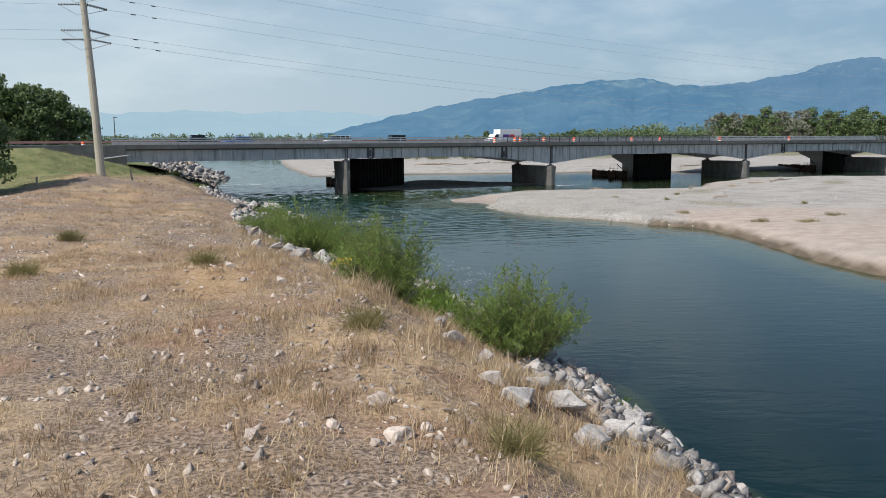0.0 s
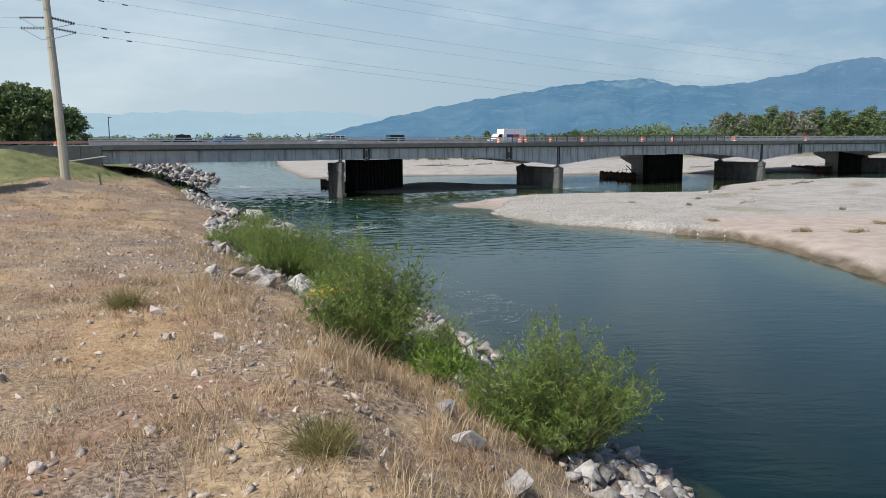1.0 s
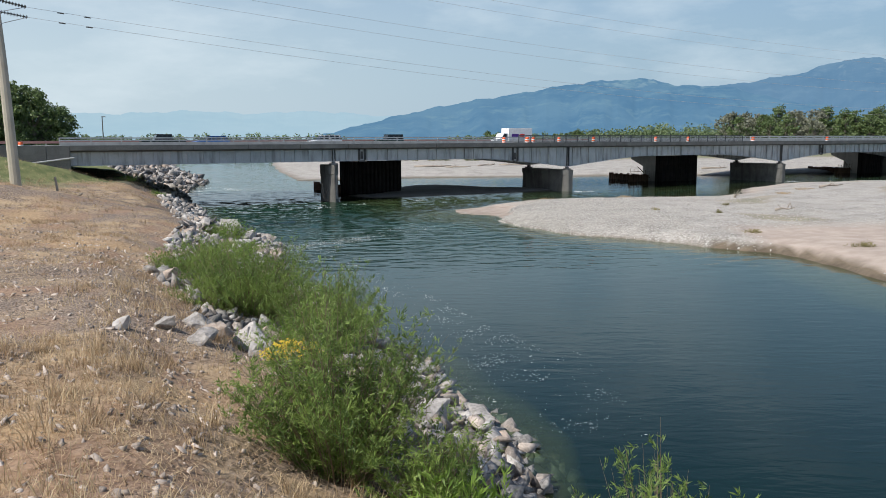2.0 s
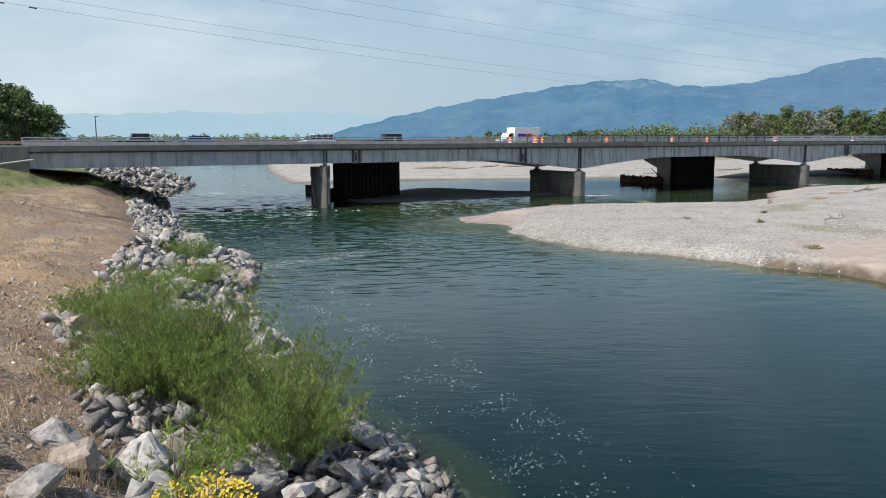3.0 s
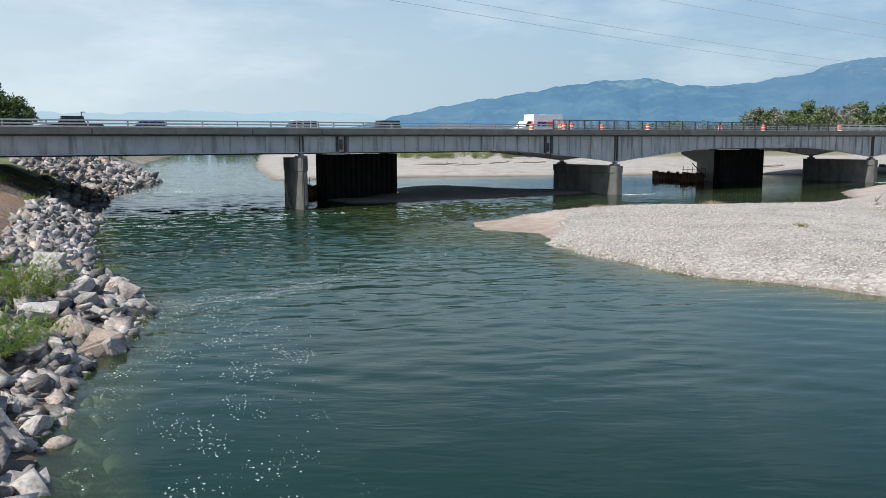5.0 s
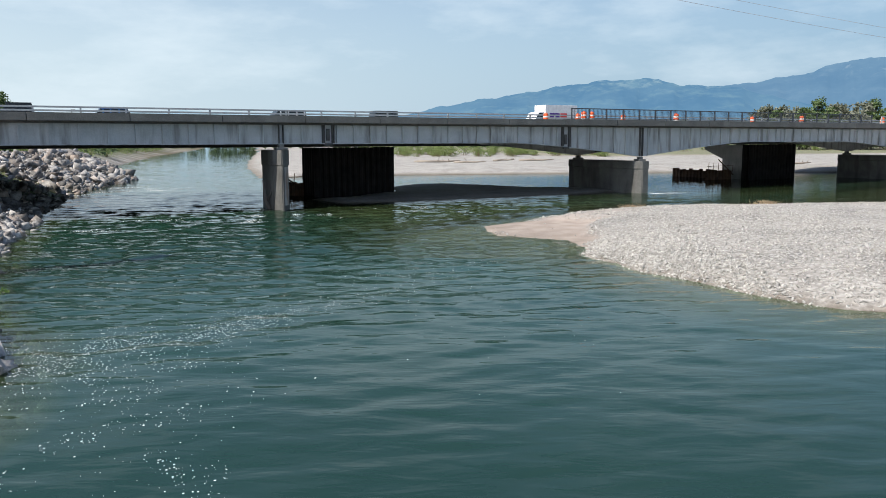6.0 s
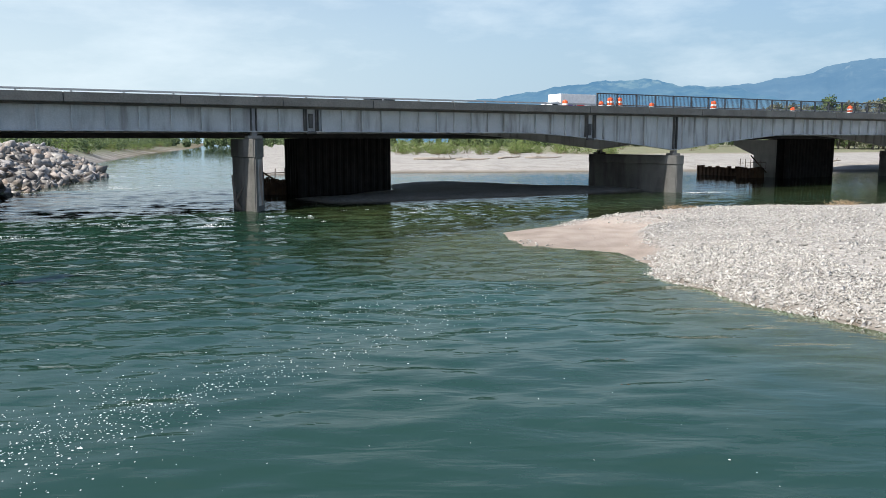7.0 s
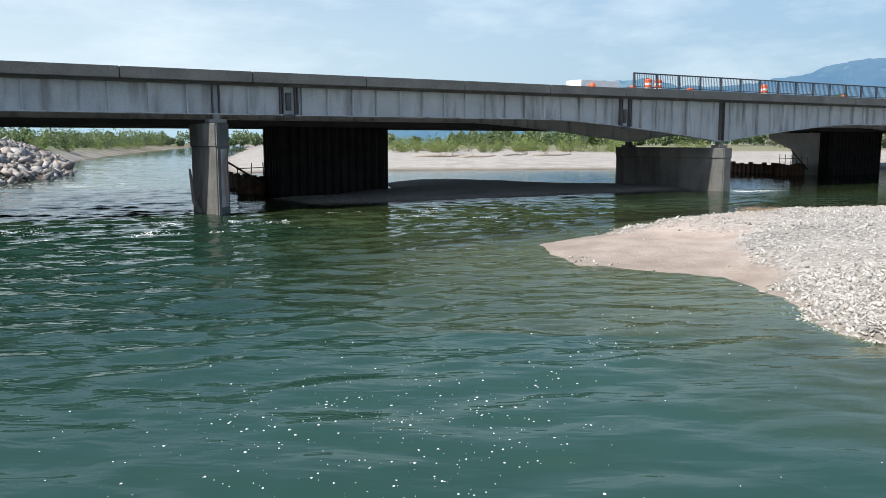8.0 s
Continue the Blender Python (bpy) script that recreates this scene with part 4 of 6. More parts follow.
for s in (7.2, 66.0, 125.0):
    dam = empty("cofferdam", "rusty low sheet-pile cofferdam with walings and posts in the river", "cofferdam", BRIDGE @ pose(s - 0.5, 16.0, 0), "low cofferdams beside the piers")
    for k in range(17):
        put("steel_sheet", low_mesh, dam, at=pose(0, 0.6 * k - 2, random.uniform(-0.15, 0.15), 0, 0, 90))
        if k < (3 if s < 10 else 8):
            put("steel_sheet", low_mesh, dam, at=pose(-0.6 * k - 0.6, -2, random.uniform(-0.15, 0.15), 0, 0, 0))
    for k in range(3 if s < 10 else 6):
        part("post", rod([(-0.9 * k, -2.2, 1.0), (-0.9 * k + random.uniform(-0.1, 0.1), -2.2, 2.0 + random.uniform(-0.3, 0.3))], 0.035, 6), M_RUST, dam)
    part("waling", rod([(-1.9 if s < 10 else -4.8, -2.25, 1.75), (0, -2.25, 1.8)], 0.03, 6), M_RUST, dam)
    part("brace", rod([(-3.2, -2.6, 2.6), (0.1, -2.2, 0.6)], 0.07, 6), M_RUST, dam)

# ---- railings on the bridges ----
rail = empty("picket_railing", "dark painted steel picket railing on the bridge kerb", "railing", BRIDGE)
picket = None
bays = np.arange(26.9, 72.0, 2.05)
for s in bays:
    part("post", box(s - 0.045, s + 0.045, -0.56, -0.46, ZK + 0.04, ZK + 1.02), M_RAIL, rail)
    if s < 71:
        for k in range(1, 13):
            x = s + k * 2.05 / 13
            if picket is None:
                picket = part("picket", box(-0.011, 0.011, -0.012, 0.012, ZK + 0.14, ZK + 0.95), M_RAIL, rail)
                picket.matrix_basis = pose(x, -0.51, 0)
            else:
                put("picket", picket.data, rail, at=pose(x, -0.51, 0))
part("top_rail", box(26.85, 72.05, -0.555, -0.465, ZK + 0.95, ZK + 1.03), M_RAIL, rail)
part("bottom_rail", box(26.85, 72.05, -0.54, -0.48, ZK + 0.10, ZK + 0.15), M_RAIL, rail)


def beam_rail(name, label, y, z, s0, s1, gap, mat, heights):
    r = empty(name, label, "railing", BRIDGE)
    for s in np.arange(s0, s1, gap):
        part("post", box(s - 0.06, s + 0.06, y - 0.07, y + 0.07, z, z + heights[-1] + 0.04), mat, r)
    for h in heights:
        part("rail", box(s0, s1, y - 0.1, y - 0.03, z + h - 0.07, z + h + 0.07, 0.02), mat, r)
    return r


beam_rail("bridge_railing", "grey galvanised two-bar railing between the bridges", 10.8, ZD2 + 0.95, S0, S1, 3.3, M_GALV, (0.2, 0.48))
far_rail = beam_rail("far_railing", "grey steel railing with red safety fence along the far kerb", 24.1, ZD2, S0 - 50, S1 + 40, 3.3, M_GALV, (0.5, 1.0))
parapet = part("parapet", box(S0, S1, 10.62, 10.96, ZD2 - 0.3, ZD2 + 0.95, 0.03), M_CONCLIGHT, bridge2, "pale concrete parapet")
part("safety_fence", box(S0 - 20, 60, 23.95, 23.98, ZD2 + 0.8, ZD2 + 1.12), M_MESH, far_rail, "faded red plastic safety fence")
light_rail = beam_rail("kerb_railing", "pale galvanised railing on the bridge kerb", -0.5, ZK + 0.03, 74.0, S1, 2.4, M_GALV, (0.4, 0.8))


# ---- traffic drums ----
def drum_mesh():
    d = empty("traffic_drum", "orange and white striped plastic traffic drum on the bridge deck", "traffic drum")
    part("base", rod([(0, 0, 0), (0, 0, 0.09)], [0.33, 0.31], 18), M_BLACK, d)
    body = part("body", rod([(0, 0, 0.09), (0, 0, 0.9), (0, 0, 0.98)], [0.29, 0.23, 0.19], 20), M_ORANGE, d, smooth=False)
    for z in (0.34, 0.66):
        r = 0.297 - 0.074 * (z - 0.09)
        part("band", rod([(0, 0, z - 0.07), (0, 0, z + 0.07)], [r + 0.005, r - 0.005], 20), M_WHITE, body, "white reflective band")
    part("handle", box(-0.1, 0.1, -0.02, 0.02, 0.98, 1.05, 0.01), M_ORANGE, d)
    return d


spots = [(29.15, 0.5), (30.1, 0.5), (41.0, 0.5), (60.5, 0.5), (28.6, 5.5), (32.6, 5.5), (38.6, 5.5), (58.5, 5.5), (76.0, 0.6), (96, 0.6), (-33.0, 4.0)]
first = drum_mesh()
for i, (s, n_) in enumerate(spots):
    m = BRIDGE @ pose(s, n_, ZF + 0.28 if s > S0 else 6.3, 0, 0, 40 * i)
    if i == 0:
        first.matrix_basis = m
        tagged(first, group="drums on the bridge")
    else:
        copy_thing(first, m)


# ---- power line ----
POLE = Vector((-31, 72.3, 4.7))
pole = empty("power_pole", "tall pale steel power pole with insulator strings", "power pole", Matrix.Translation(POLE))
part("shaft", rod([(0.25, 0, -0.6), (-0.05, 0, 8), (-0.45, 0, 16), (-0.85, 0, 24)], [0.38, 0.32, 0.26, 0.2], 12), M_POLE, pole, smooth=False)
WAY = Vector((math.sin(radians(62.2)), math.cos(radians(62.2)), 0))
SIDE = Vector((WAY.y, -WAY.x, 0))
BACK = Vector((-0.93, -0.37, 0))
levels = [(11.65, -0.1), (12.45, -0.8), (14.65, -0.6), (15.7, -0.5), (18.0, 0.6), (19.3, -0.8)]


def string_of(name, a, b, parent):
    bm = rod([a, b], 0.03, 6)
    k = 9
    for i in range(k):
        c = Vector(a).lerp(Vector(b), (i + 0.7) / k)
        d = (Vector(b) - Vector(a)).normalized()
        rod([c - d * 0.03, c + d * 0.05], [0.14, 0.06], 8, bm=bm)
    return part(name, bm, M_STEELDARK, parent, "dark insulator string")


for i, (z, off) in enumerate(levels):
    a = Vector((0.25 - 0.045 * z, 0, z))
    shift = a.x * Vector((1, 0, 0)) + off * SIDE
    b = a + WAY * 2.0 + off * SIDE + Vector((0, 0, -0.25))
    c = a + BACK * 2.0 + Vector((0, 0, -0.1))
    string_of("insulator", a + WAY * 0.25, b, pole)
    string_of("insulator", a, c, pole)
    part("jumper", rod([b, a + Vector((0.6, -0.5, -0.9)), a + Vector((-0.3, -0.6, -1.0)), c], 0.025, 5), M_WIRE, pole)
    zz = z + POLE.z
    pts = []
    for q in np.linspace(2.0, 230, 60):
        p = POLE + WAY * q + shift
        pts.append((p.x, p.y, zz - 0.25 - 0.1033 * (q - 2) + 0.1033 / 228 * (q - 2) ** 2))
    w = part("power_line", rod(pts, 0.011, 5), M_WIRE)
    tagged(w, "thin sagging power line across the river", "power line", "power lines")
    pts = []
    for q in np.linspace(2.0, 150, 30):
        p = POLE + BACK * q + Vector((a.x, 0, 0))
        pts.append((p.x, p.y, zz - 0.1 - 0.03 * (q - 2) + 0.03 / 200 * (q - 2) ** 2))
    w = part("power_line", rod(pts, 0.011, 5), M_WIRE)
    tagged(w, "thin power line over the field", "power line", "power lines")
    for dq in (4.2, 6.0):
        p = POLE + WAY * dq + shift
        zc = zz - 0.25 - 0.1033 * (dq - 2)
        tagged(part("line_damper", rod([(p.x - 0.16, p.y - 0.16, zc - 0.04), (p.x + 0.16, p.y + 0.16, zc - 0.06)], 0.04, 6), M_STEELDARK), "dark damper hung on a power line", "damper", "line dampers")

# short fence posts beside the pole
for x, y, h, lean in ((-35.5, 62, 1.1, 6), (-28.6, 74.0, 1.2, -8), (-33.5, 66, 0.9, 4), (-27.4, 74.6, 0.4, 60)):
    z = ground_z(x, y)
    ob = part("fence_post", rod([(0, 0, -0.3), (0.02, 0, h)], [0.09, 0.08], 8), M_WOOD)
    ob.matrix_basis = pose(x, y, z, 0, lean, 0)
    tagged(ob, "short weathered wooden fence post in dry grass", "fence post", "fence posts")
lamp = empty("light_pole", "slim grey light pole far along the road", "light pole", Matrix.Translation((-169, 417, 2)))
part("mast", rod([(0, 0, -1), (0, 0, 17.5)], [0.35, 0.22], 8), M_STEELDARK, lamp)
part("lantern", box(-0.3, 1.6, -0.2, 0.2, 17.4, 17.8, 0.05), M_STEELDARK, lamp)


# ---- rocks ----
def rock_mesh(seed, flat, pts=15, worn=True, block=False):
    """A stone: round like a cobble, or broken like quarry rock."""
    rng = random.Random(seed)
    bm = bmesh.new()
    if block:
        corners = list(itertools.product((-1, 1), repeat=3))
        rng.shuffle(corners)
        turn = Euler((rng.uniform(-0.5, 0.5), rng.uniform(-0.5, 0.5), 0)).to_matrix()
        for c in corners[:6 + seed % 2]:
            v = turn @ Vector((c[0] * rng.uniform(0.3, 0.95), c[1] * rng.uniform(0.3, 0.85), c[2] * rng.uniform(0.3, 1.0) * flat))
            bm.verts.new(v)
        for _ in range(pts - 7):
            v = Vector((rng.gauss(0, 1), rng.gauss(0, 1), rng.gauss(0, 1))).normalized()
            bm.verts.new((v.x * rng.uniform(0.7, 1.1), v.y * rng.uniform(0.6, 0.95), v.z * flat))
    else:
        for _ in range(pts):
            v = Vector((rng.gauss(0, 1), rng.gauss(0, 1), rng.gauss(0, 1))).normalized() * rng.uniform(0.82, 1.0)
            bm.verts.new((v.x * rng.uniform(0.9, 1.15), v.y * 0.85, v.z * flat))
    r = bmesh.ops.convex_hull(bm, input=bm.verts)
    bmesh.ops.delete(bm, geom=[g for g in r["geom_interior"] if isinstance(g, bmesh.types.BMVert)], context="VERTS")
    if worn:
        bmesh.ops.dissolve_limit(bm, angle_limit=radians(18 if block else 14), verts=bm.verts, edges=bm.edges)
        bmesh.ops.bevel(bm, geom=list(bm.edges), offset=0.085 if block else 0.05, segments=1, affect="EDGES", clamp_overlap=True)
    bmesh.ops.triangulate(bm, faces=bm.faces)
    if block and worn:
        # chipped and uneven faces
        bmesh.ops.subdivide_edges(bm, edges=[e for e in bm.edges if e.calc_length() > 0.25], cuts=1, use_grid_fill=True)
        bmesh.ops.triangulate(bm, faces=bm.faces)
        for v in bm.verts:
            v.co += v.co.normalized() * (0.15 * noise.noise(v.co * 2.3 + Vector((seed, 0, 0))) + 0.05 * noise.noise(v.co * 6.0))
    me = bpy.data.meshes.new("boulder")
    bm.to_mesh(me)
    bm.free()
    return me


ROCKS = [rock_mesh(i, 0.56 + 0.08 * (i % 4), 12 + i % 4, True, True) for i in range(14)]
for me in ROCKS:
    me.materials.append(M_ROCK)


def arrays(me):
    v = np.empty(len(me.vertices) * 3, np.float32)
    me.vertices.foreach_get("co", v)
    f = np.empty(len(me.polygons) * 3, np.int32)
    me.polygons.foreach_get("vertices", f)
    return v.reshape(-1, 3), f.reshape(-1, 3)


def scatter(name, meshes, places, mat, label, category, parent=None):
    """Many small pieces (x, y, z, size, turn) joined into one mesh."""
    base = [arrays(m) for m in meshes]
    vs, fs, off = [], [], 0
    for i, (x, y, z, size, turn) in enumerate(places):
        v, f = base[i % len(base)]
        c, s = math.cos(turn), math.sin(turn)
        p, q = 0.9 * math.sin(i * 2.399), 0.45 * math.sin(i * 1.713)
        r = np.array([[1, 0, 0], [0, math.cos(q), math.sin(q)], [0, -math.sin(q), math.cos(q)]]) @ np.array([[math.cos(p), 0, math.sin(p)], [0, 1, 0], [-math.sin(p), 0, math.cos(p)]]) @ np.array([[c, s, 0], [-s, c, 0], [0, 0, 1]])
        flat = 0.72 + 0.28 * math.sin(i * 3.3)
        vs.append((v * (size * (1.2 + 0.25 * math.sin(i * 1.1)), size * 0.92, size * flat)) @ r + (x, y, z))
        fs.append(f + off)
        off += len(v)
    return soup(name, np.concatenate(vs), np.concatenate(fs), mat, label, category, parent=parent)


rng = np.random.default_rng(11)


def bank_places(count, y0, y1, d0, d1, s0, s1, power=2.2):
    y = rng.uniform(y0, y1, count)
    # the heaps narrow towards the near end
    d = d0 + (np.minimum(d1, np.interp(y, [10, 18, 25, 33, 40, 70, 78, 100, 118, 126], [1.7, 2.1, 2.8, 4.6, 6.5, 6.5, 3.4, 3.4, 4.0, 9.0])) - d0) * rng.random(count)
    x = np.interp(y, BANK_Y, BANK_X) - d / 0.86
    size = s0 + (s1 - s0) * rng.random(count) ** power
    z, _ = land(x, y)
    return list(zip(x.tolist(), y.tolist(), (z + size * 0.12 + np.where(rng.random(count) < 0.35, rng.uniform(0, 0.30, count), 0) * (d > 0.2)).tolist(), size.tolist(), rng.uniform(0, 6.28, count).tolist()))


# the large boulders one by one: over the near slope, the point and the slope by the bridge
big = bank_places(60, 11, 34, 0.0, 3.4, 0.2, 0.5) + bank_places(45, 33, 47, -0.3, 6.0, 0.24, 0.7) + bank_places(125, 46, 76, -0.3, 4.6, 0.28, 0.9) + bank_places(50, 76, 100, 0.0, 5.0, 0.3, 0.7)
for x, y, size, turn in ((1.5, 14.7, 0.5, 1.2), (0.95, 15.0, 0.34, 1.9), (1.0, 18.6, 0.36, 2.0), (1.5, 17.6, 0.34, 0.8), (2.0, 16.9, 0.4, 2.6), (2.7, 13.7, 0.44, 1.2), (3.1, 14.9, 0.4, 2.4), (2.6, 16.2, 0.5, 0.2), (3.6, 15.8, 0.5, 0.7), (4.3, 14.6, 0.4, 1.4), (0.3, 19.9, 0.32, 0.4), (-0.1, 21.3, 0.3, 1.1), (-11.4, 69.0, 0.8, 0.5), (-12.4, 70.2, 0.85, 2.1), (-7.9, 52.4, 0.72, 0.9), (-8.6, 53.4, 0.8, 2.9), (-13.0, 65.4, 0.75, 1.9), (-5.6, 36.6, 0.62, 1.0), (-6.3, 35.6, 0.6, 2.2), (-5.1, 37.6, 0.5, 0.4), (-5.0, 35.7, 0.5, 1.4), (-7.0, 36.6, 0.5, 0.2), (-7.3, 34.9, 0.42, 2.0), (-4.4, 36.3, 0.4, 2.7), (-6.2, 34.3, 0.45, 1.1), (-7.9, 33.6, 0.3, 0.5), (-0.8, 33.3, 0.34, 0.8), (-1.4, 34.3, 0.3, 1.9), (-0.4, 34.4, 0.32, 2.6)):
    big.append((x, y, ground_z(x, y) + size * 0.24, size, turn))
for i, (x, y, z, size, turn) in enumerate(big):
    tilt = rng.uniform(-30, 30, 2)
    ob = put("boulder", ROCKS[i % 14], at=pose(x, y, z, tilt[0], tilt[1], math.degrees(turn)) @ Matrix.Diagonal((size, size * 0.9, size * (0.95 if size > 0.6 else 0.8), 1)))
    tagged(ob, "large pale grey angular boulder on the river bank" if size > 0.6 else "pale grey angular riprap rock on the river bank", "boulder", "riprap boulders")
small = bank_places(1900, 10, 34, -0.2, 3.9, 0.09, 0.34, 1.7) + bank_places(1900, 33, 48, -1.2, 6.4, 0.09, 0.36, 1.7) + bank_places(3400, 46, 100, -1.6, 5.2, 0.14, 0.5, 1.6) + bank_places(160, 28, 50, -6.0, -0.8, 0.15, 0.6, 1.5) + bank_places(600, 92, 135, -0.8, 7, 0.12, 0.6)
far_rocks = bank_places(1500, 126, 205, -0.6, 9, 0.25, 0.95)
SHARDS = [rock_mesh(300 + i, 0.42 + 0.09 * (i % 5), 8 + i % 2, False, True) for i in range(20)]
scatter("riprap", SHARDS, small + far_rocks, M_ROCKS, "heaped pale grey riprap rocks along the waterline", "riprap")

PEBBLES = [rock_mesh(100 + i, 0.55, 8, False) for i in range(6)]
for me in PEBBLES:
    me.materials.append(M_PEBBLE)
# cobbles of the gravel bar
places = []
bx = np.concatenate([rng.uniform(1, 19, 26000), rng.uniform(4, 34, 18000), rng.uniform(1, 60, 9000), rng.uniform(4.8, 10, 14000)])
by = np.concatenate([rng.uniform(74, 114, 26000), rng.uniform(66, 114, 18000), rng.uniform(55, 135, 9000), rng.uniform(77, 91, 14000)])
db = inside(BAR, bx, by)
bz, bm_ = land(bx, by)
for x, y, z, d, sd in zip(bx, by, bz, db, bm_["sand"]):
    if d > -0.3 and z > -0.08 and rng.random() > sd * 0.985 and rng.random() < np.interp(math.hypot(x, y - 72), [20, 60, 90], [1.0, 0.6, 0.3]):
        places.append((x, y, z + 0.01, 0.03 + 0.085 * rng.random() ** 2.8, rng.uniform(0, 6.28)))
scatter("cobbles", PEBBLES, places, M_PEBBLE, "rounded pale river cobbles on the gravel bar", "cobbles")
# stones in the dry grass
fy = np.append(rng.uniform(7, 62, 8000), rng.uniform(9, 52, 3500))
fx = np.interp(fy, BANK_Y, BANK_X) - np.append(rng.uniform(4, 28, 8000), 6 + rng.gamma(2.0, 1.6, 3500))
fz, _ = land(fx, fy)
places = [(x, y, z - 0.004, 0.025 + 0.13 * rng.random() ** 3.2, rng.uniform(0, 6.28)) for x, y, z in zip(fx, fy, fz)]
scatter("field_stones", PEBBLES, places, M_STONE, "small pale stones scattered through dry grass", "stones")
FIELD = [rock_mesh(200 + i, 0.7, 20, True, True) for i in range(5)]
for me in FIELD:
    me.materials.append(M_STONE)
for x, y, size in ((-1.0, 12.3, 0.22), (-1.6, 11.2, 0.13), (-6.9, 25.6, 0.2), (-4.8, 23.5, 0.2), (-5.9, 23.6, 0.16), (-2.6, 10.6, 0.16), (-0.6, 10.8, 0.24), (-0.2, 11.1, 0.13), (-0.9, 10.5, 0.12), (-3.5, 13.4, 0.13), (-7.0, 11.9, 0.12), (-4.6, 11.3, 0.12), (-4.2, 17.8, 0.14), (-3.2, 15.3, 0.12), (-7.7, 20.4, 0.16), (-5.2, 16.6, 0.14), (-9.8, 31.0, 0.2), (-6.2, 12.6, 0.14)):
    tagged(put("field_rock", FIELD[int(size * 97) % 5], at=pose(x, y, ground_z(x, y) + size * 0.2, 0, 0, size * 900) @ Matrix.Diagonal((size, size, size, 1))), "pale rock lying in dry grass", "rock", "rocks in the grass")


# ---- plants ----
def blades(bases, heights, widths, lean, rng):
    """Narrow blades (x, y, z): a bent pair of triangles each."""
    k = len(bases)
    a = rng.uniform(0, 6.283, k)
    side = np.stack([np.cos(a), np.sin(a), np.zeros(k)], 1) * widths[:, None] / 2
    b = rng.uniform(0, 6.283, k)
    tip = np.stack([np.cos(b) * lean * heights, np.sin(b) * lean * heights, heights], 1)
    mid = tip * (0.35, 0.35, 0.55)
    v = np.stack([bases - side, bases + side, bases + mid + side * 0.7, bases + mid - side * 0.7, bases + tip], 1).reshape(-1, 3)
    i = np.arange(k)[:, None] * 5
    f = np.concatenate([i + [0, 1, 2], i + [0, 2, 3], i + [3, 2, 4]])
    return v, f


def grass_field(name, count, x0, x1, y0, y1, h, mat, label, dmin, clumpy=0.5, dmax=99):
    rg = np.random.default_rng(len(name) + count)
    # blades stand in tufts
    tufts = count // 22
    cx, cy = rg.uniform(x0, x1, tufts), rg.uniform(y0, y1, tufts)
    pick = rg.integers(0, tufts, count)
    wide = (0.05 + 0.16 * rg.random(tufts))[pick]
    x, y = cx[pick] + rg.normal(0, 1, count) * wide, cy[pick] + rg.normal(0, 1, count) * wide
    d = inland(x, y)
    cl = np.clip(0.42 + 0.35 * wobble(x, y, 0.8) + 0.3 * wobble(x + 5, y, 2.3) + 0.25 * wobble(x, y + 3, 5.1), 0, 1)
    keep = (d > dmin + 0.8 * wobble(x, y, 1.3)) & (d < dmin + dmax) & (rg.random(count) < (1 - clumpy) + clumpy * cl)
    x, y, cl = x[keep], y[keep], cl[keep]
    z, _ = land(x, y)
    hh = h * rg.uniform(0.35, 1.0, len(x)) * (0.6 + 0.8 * cl)
    v, f = blades(np.stack([x, y, z - 0.02], 1), hh, rg.uniform(0.008, 0.020, len(x)), rg.uniform(0.2, 0.9, len(x)), rg)
    return soup(name, v, f, mat, label, "grass")


grass_field("dry_grass", 130000, -14, 5, 7, 32, 0.20, M_DRY, "short dry straw-coloured grass", 4.6, 1.0)
grass_field("dry_grass", 80000, -30, -2, 30, 62, 0.22, M_DRY, "short dry straw-coloured grass further along", 6.0, 1.0)
grass_field("dry_grass", 64000, -46, -12, 58, 112, 0.30, M_DRY, "pale dry grass near the bridge", 3.7, 0.8)
grass_field("tall_dry_grass", 30000, -3, 6, 8, 27, 0.42, M_DRY, "pale dry grass beside the riprap", 1.7, 0.6, 3.2)
grass_field("tall_dry_grass", 46000, -11, 4, 9, 50, 0.55, M_DRY, "tall pale dry grass along the bank's edge", 3.6, 0.9, 5.0)


def straw(name, count, x0, x1, y0, y1, label):
    """Short stalks that lie about on the soil."""
    rg = np.random.default_rng(count)
    x, y = rg.uniform(x0, x1, count), rg.uniform(y0, y1, count)
    cl = 0.5 + 0.4 * wobble(x, y, 1.1) + 0.35 * wobble(x, y + 7, 3.3)
    keep = (inland(x, y) > 4.2) & (rg.random(count) < cl)
    x, y = x[keep], y[keep]
    z, _ = land(x, y)
    k = len(x)
    v, f = blades(np.stack([x, y, z + rg.uniform(-0.01, 0.03, k)], 1), rg.uniform(0.02, 0.07, k), rg.uniform(0.008, 0.018, k), rg.uniform(1.5, 5.0, k), rg)
    return soup(name, v, f, M_DRY, label, "grass")


straw("straw_litter", 130000, -14, 4, 7, 30, "dry straw lying on bare soil")
straw("straw_litter", 60000, -24, -2, 28, 50, "dry straw lying on bare soil further along")


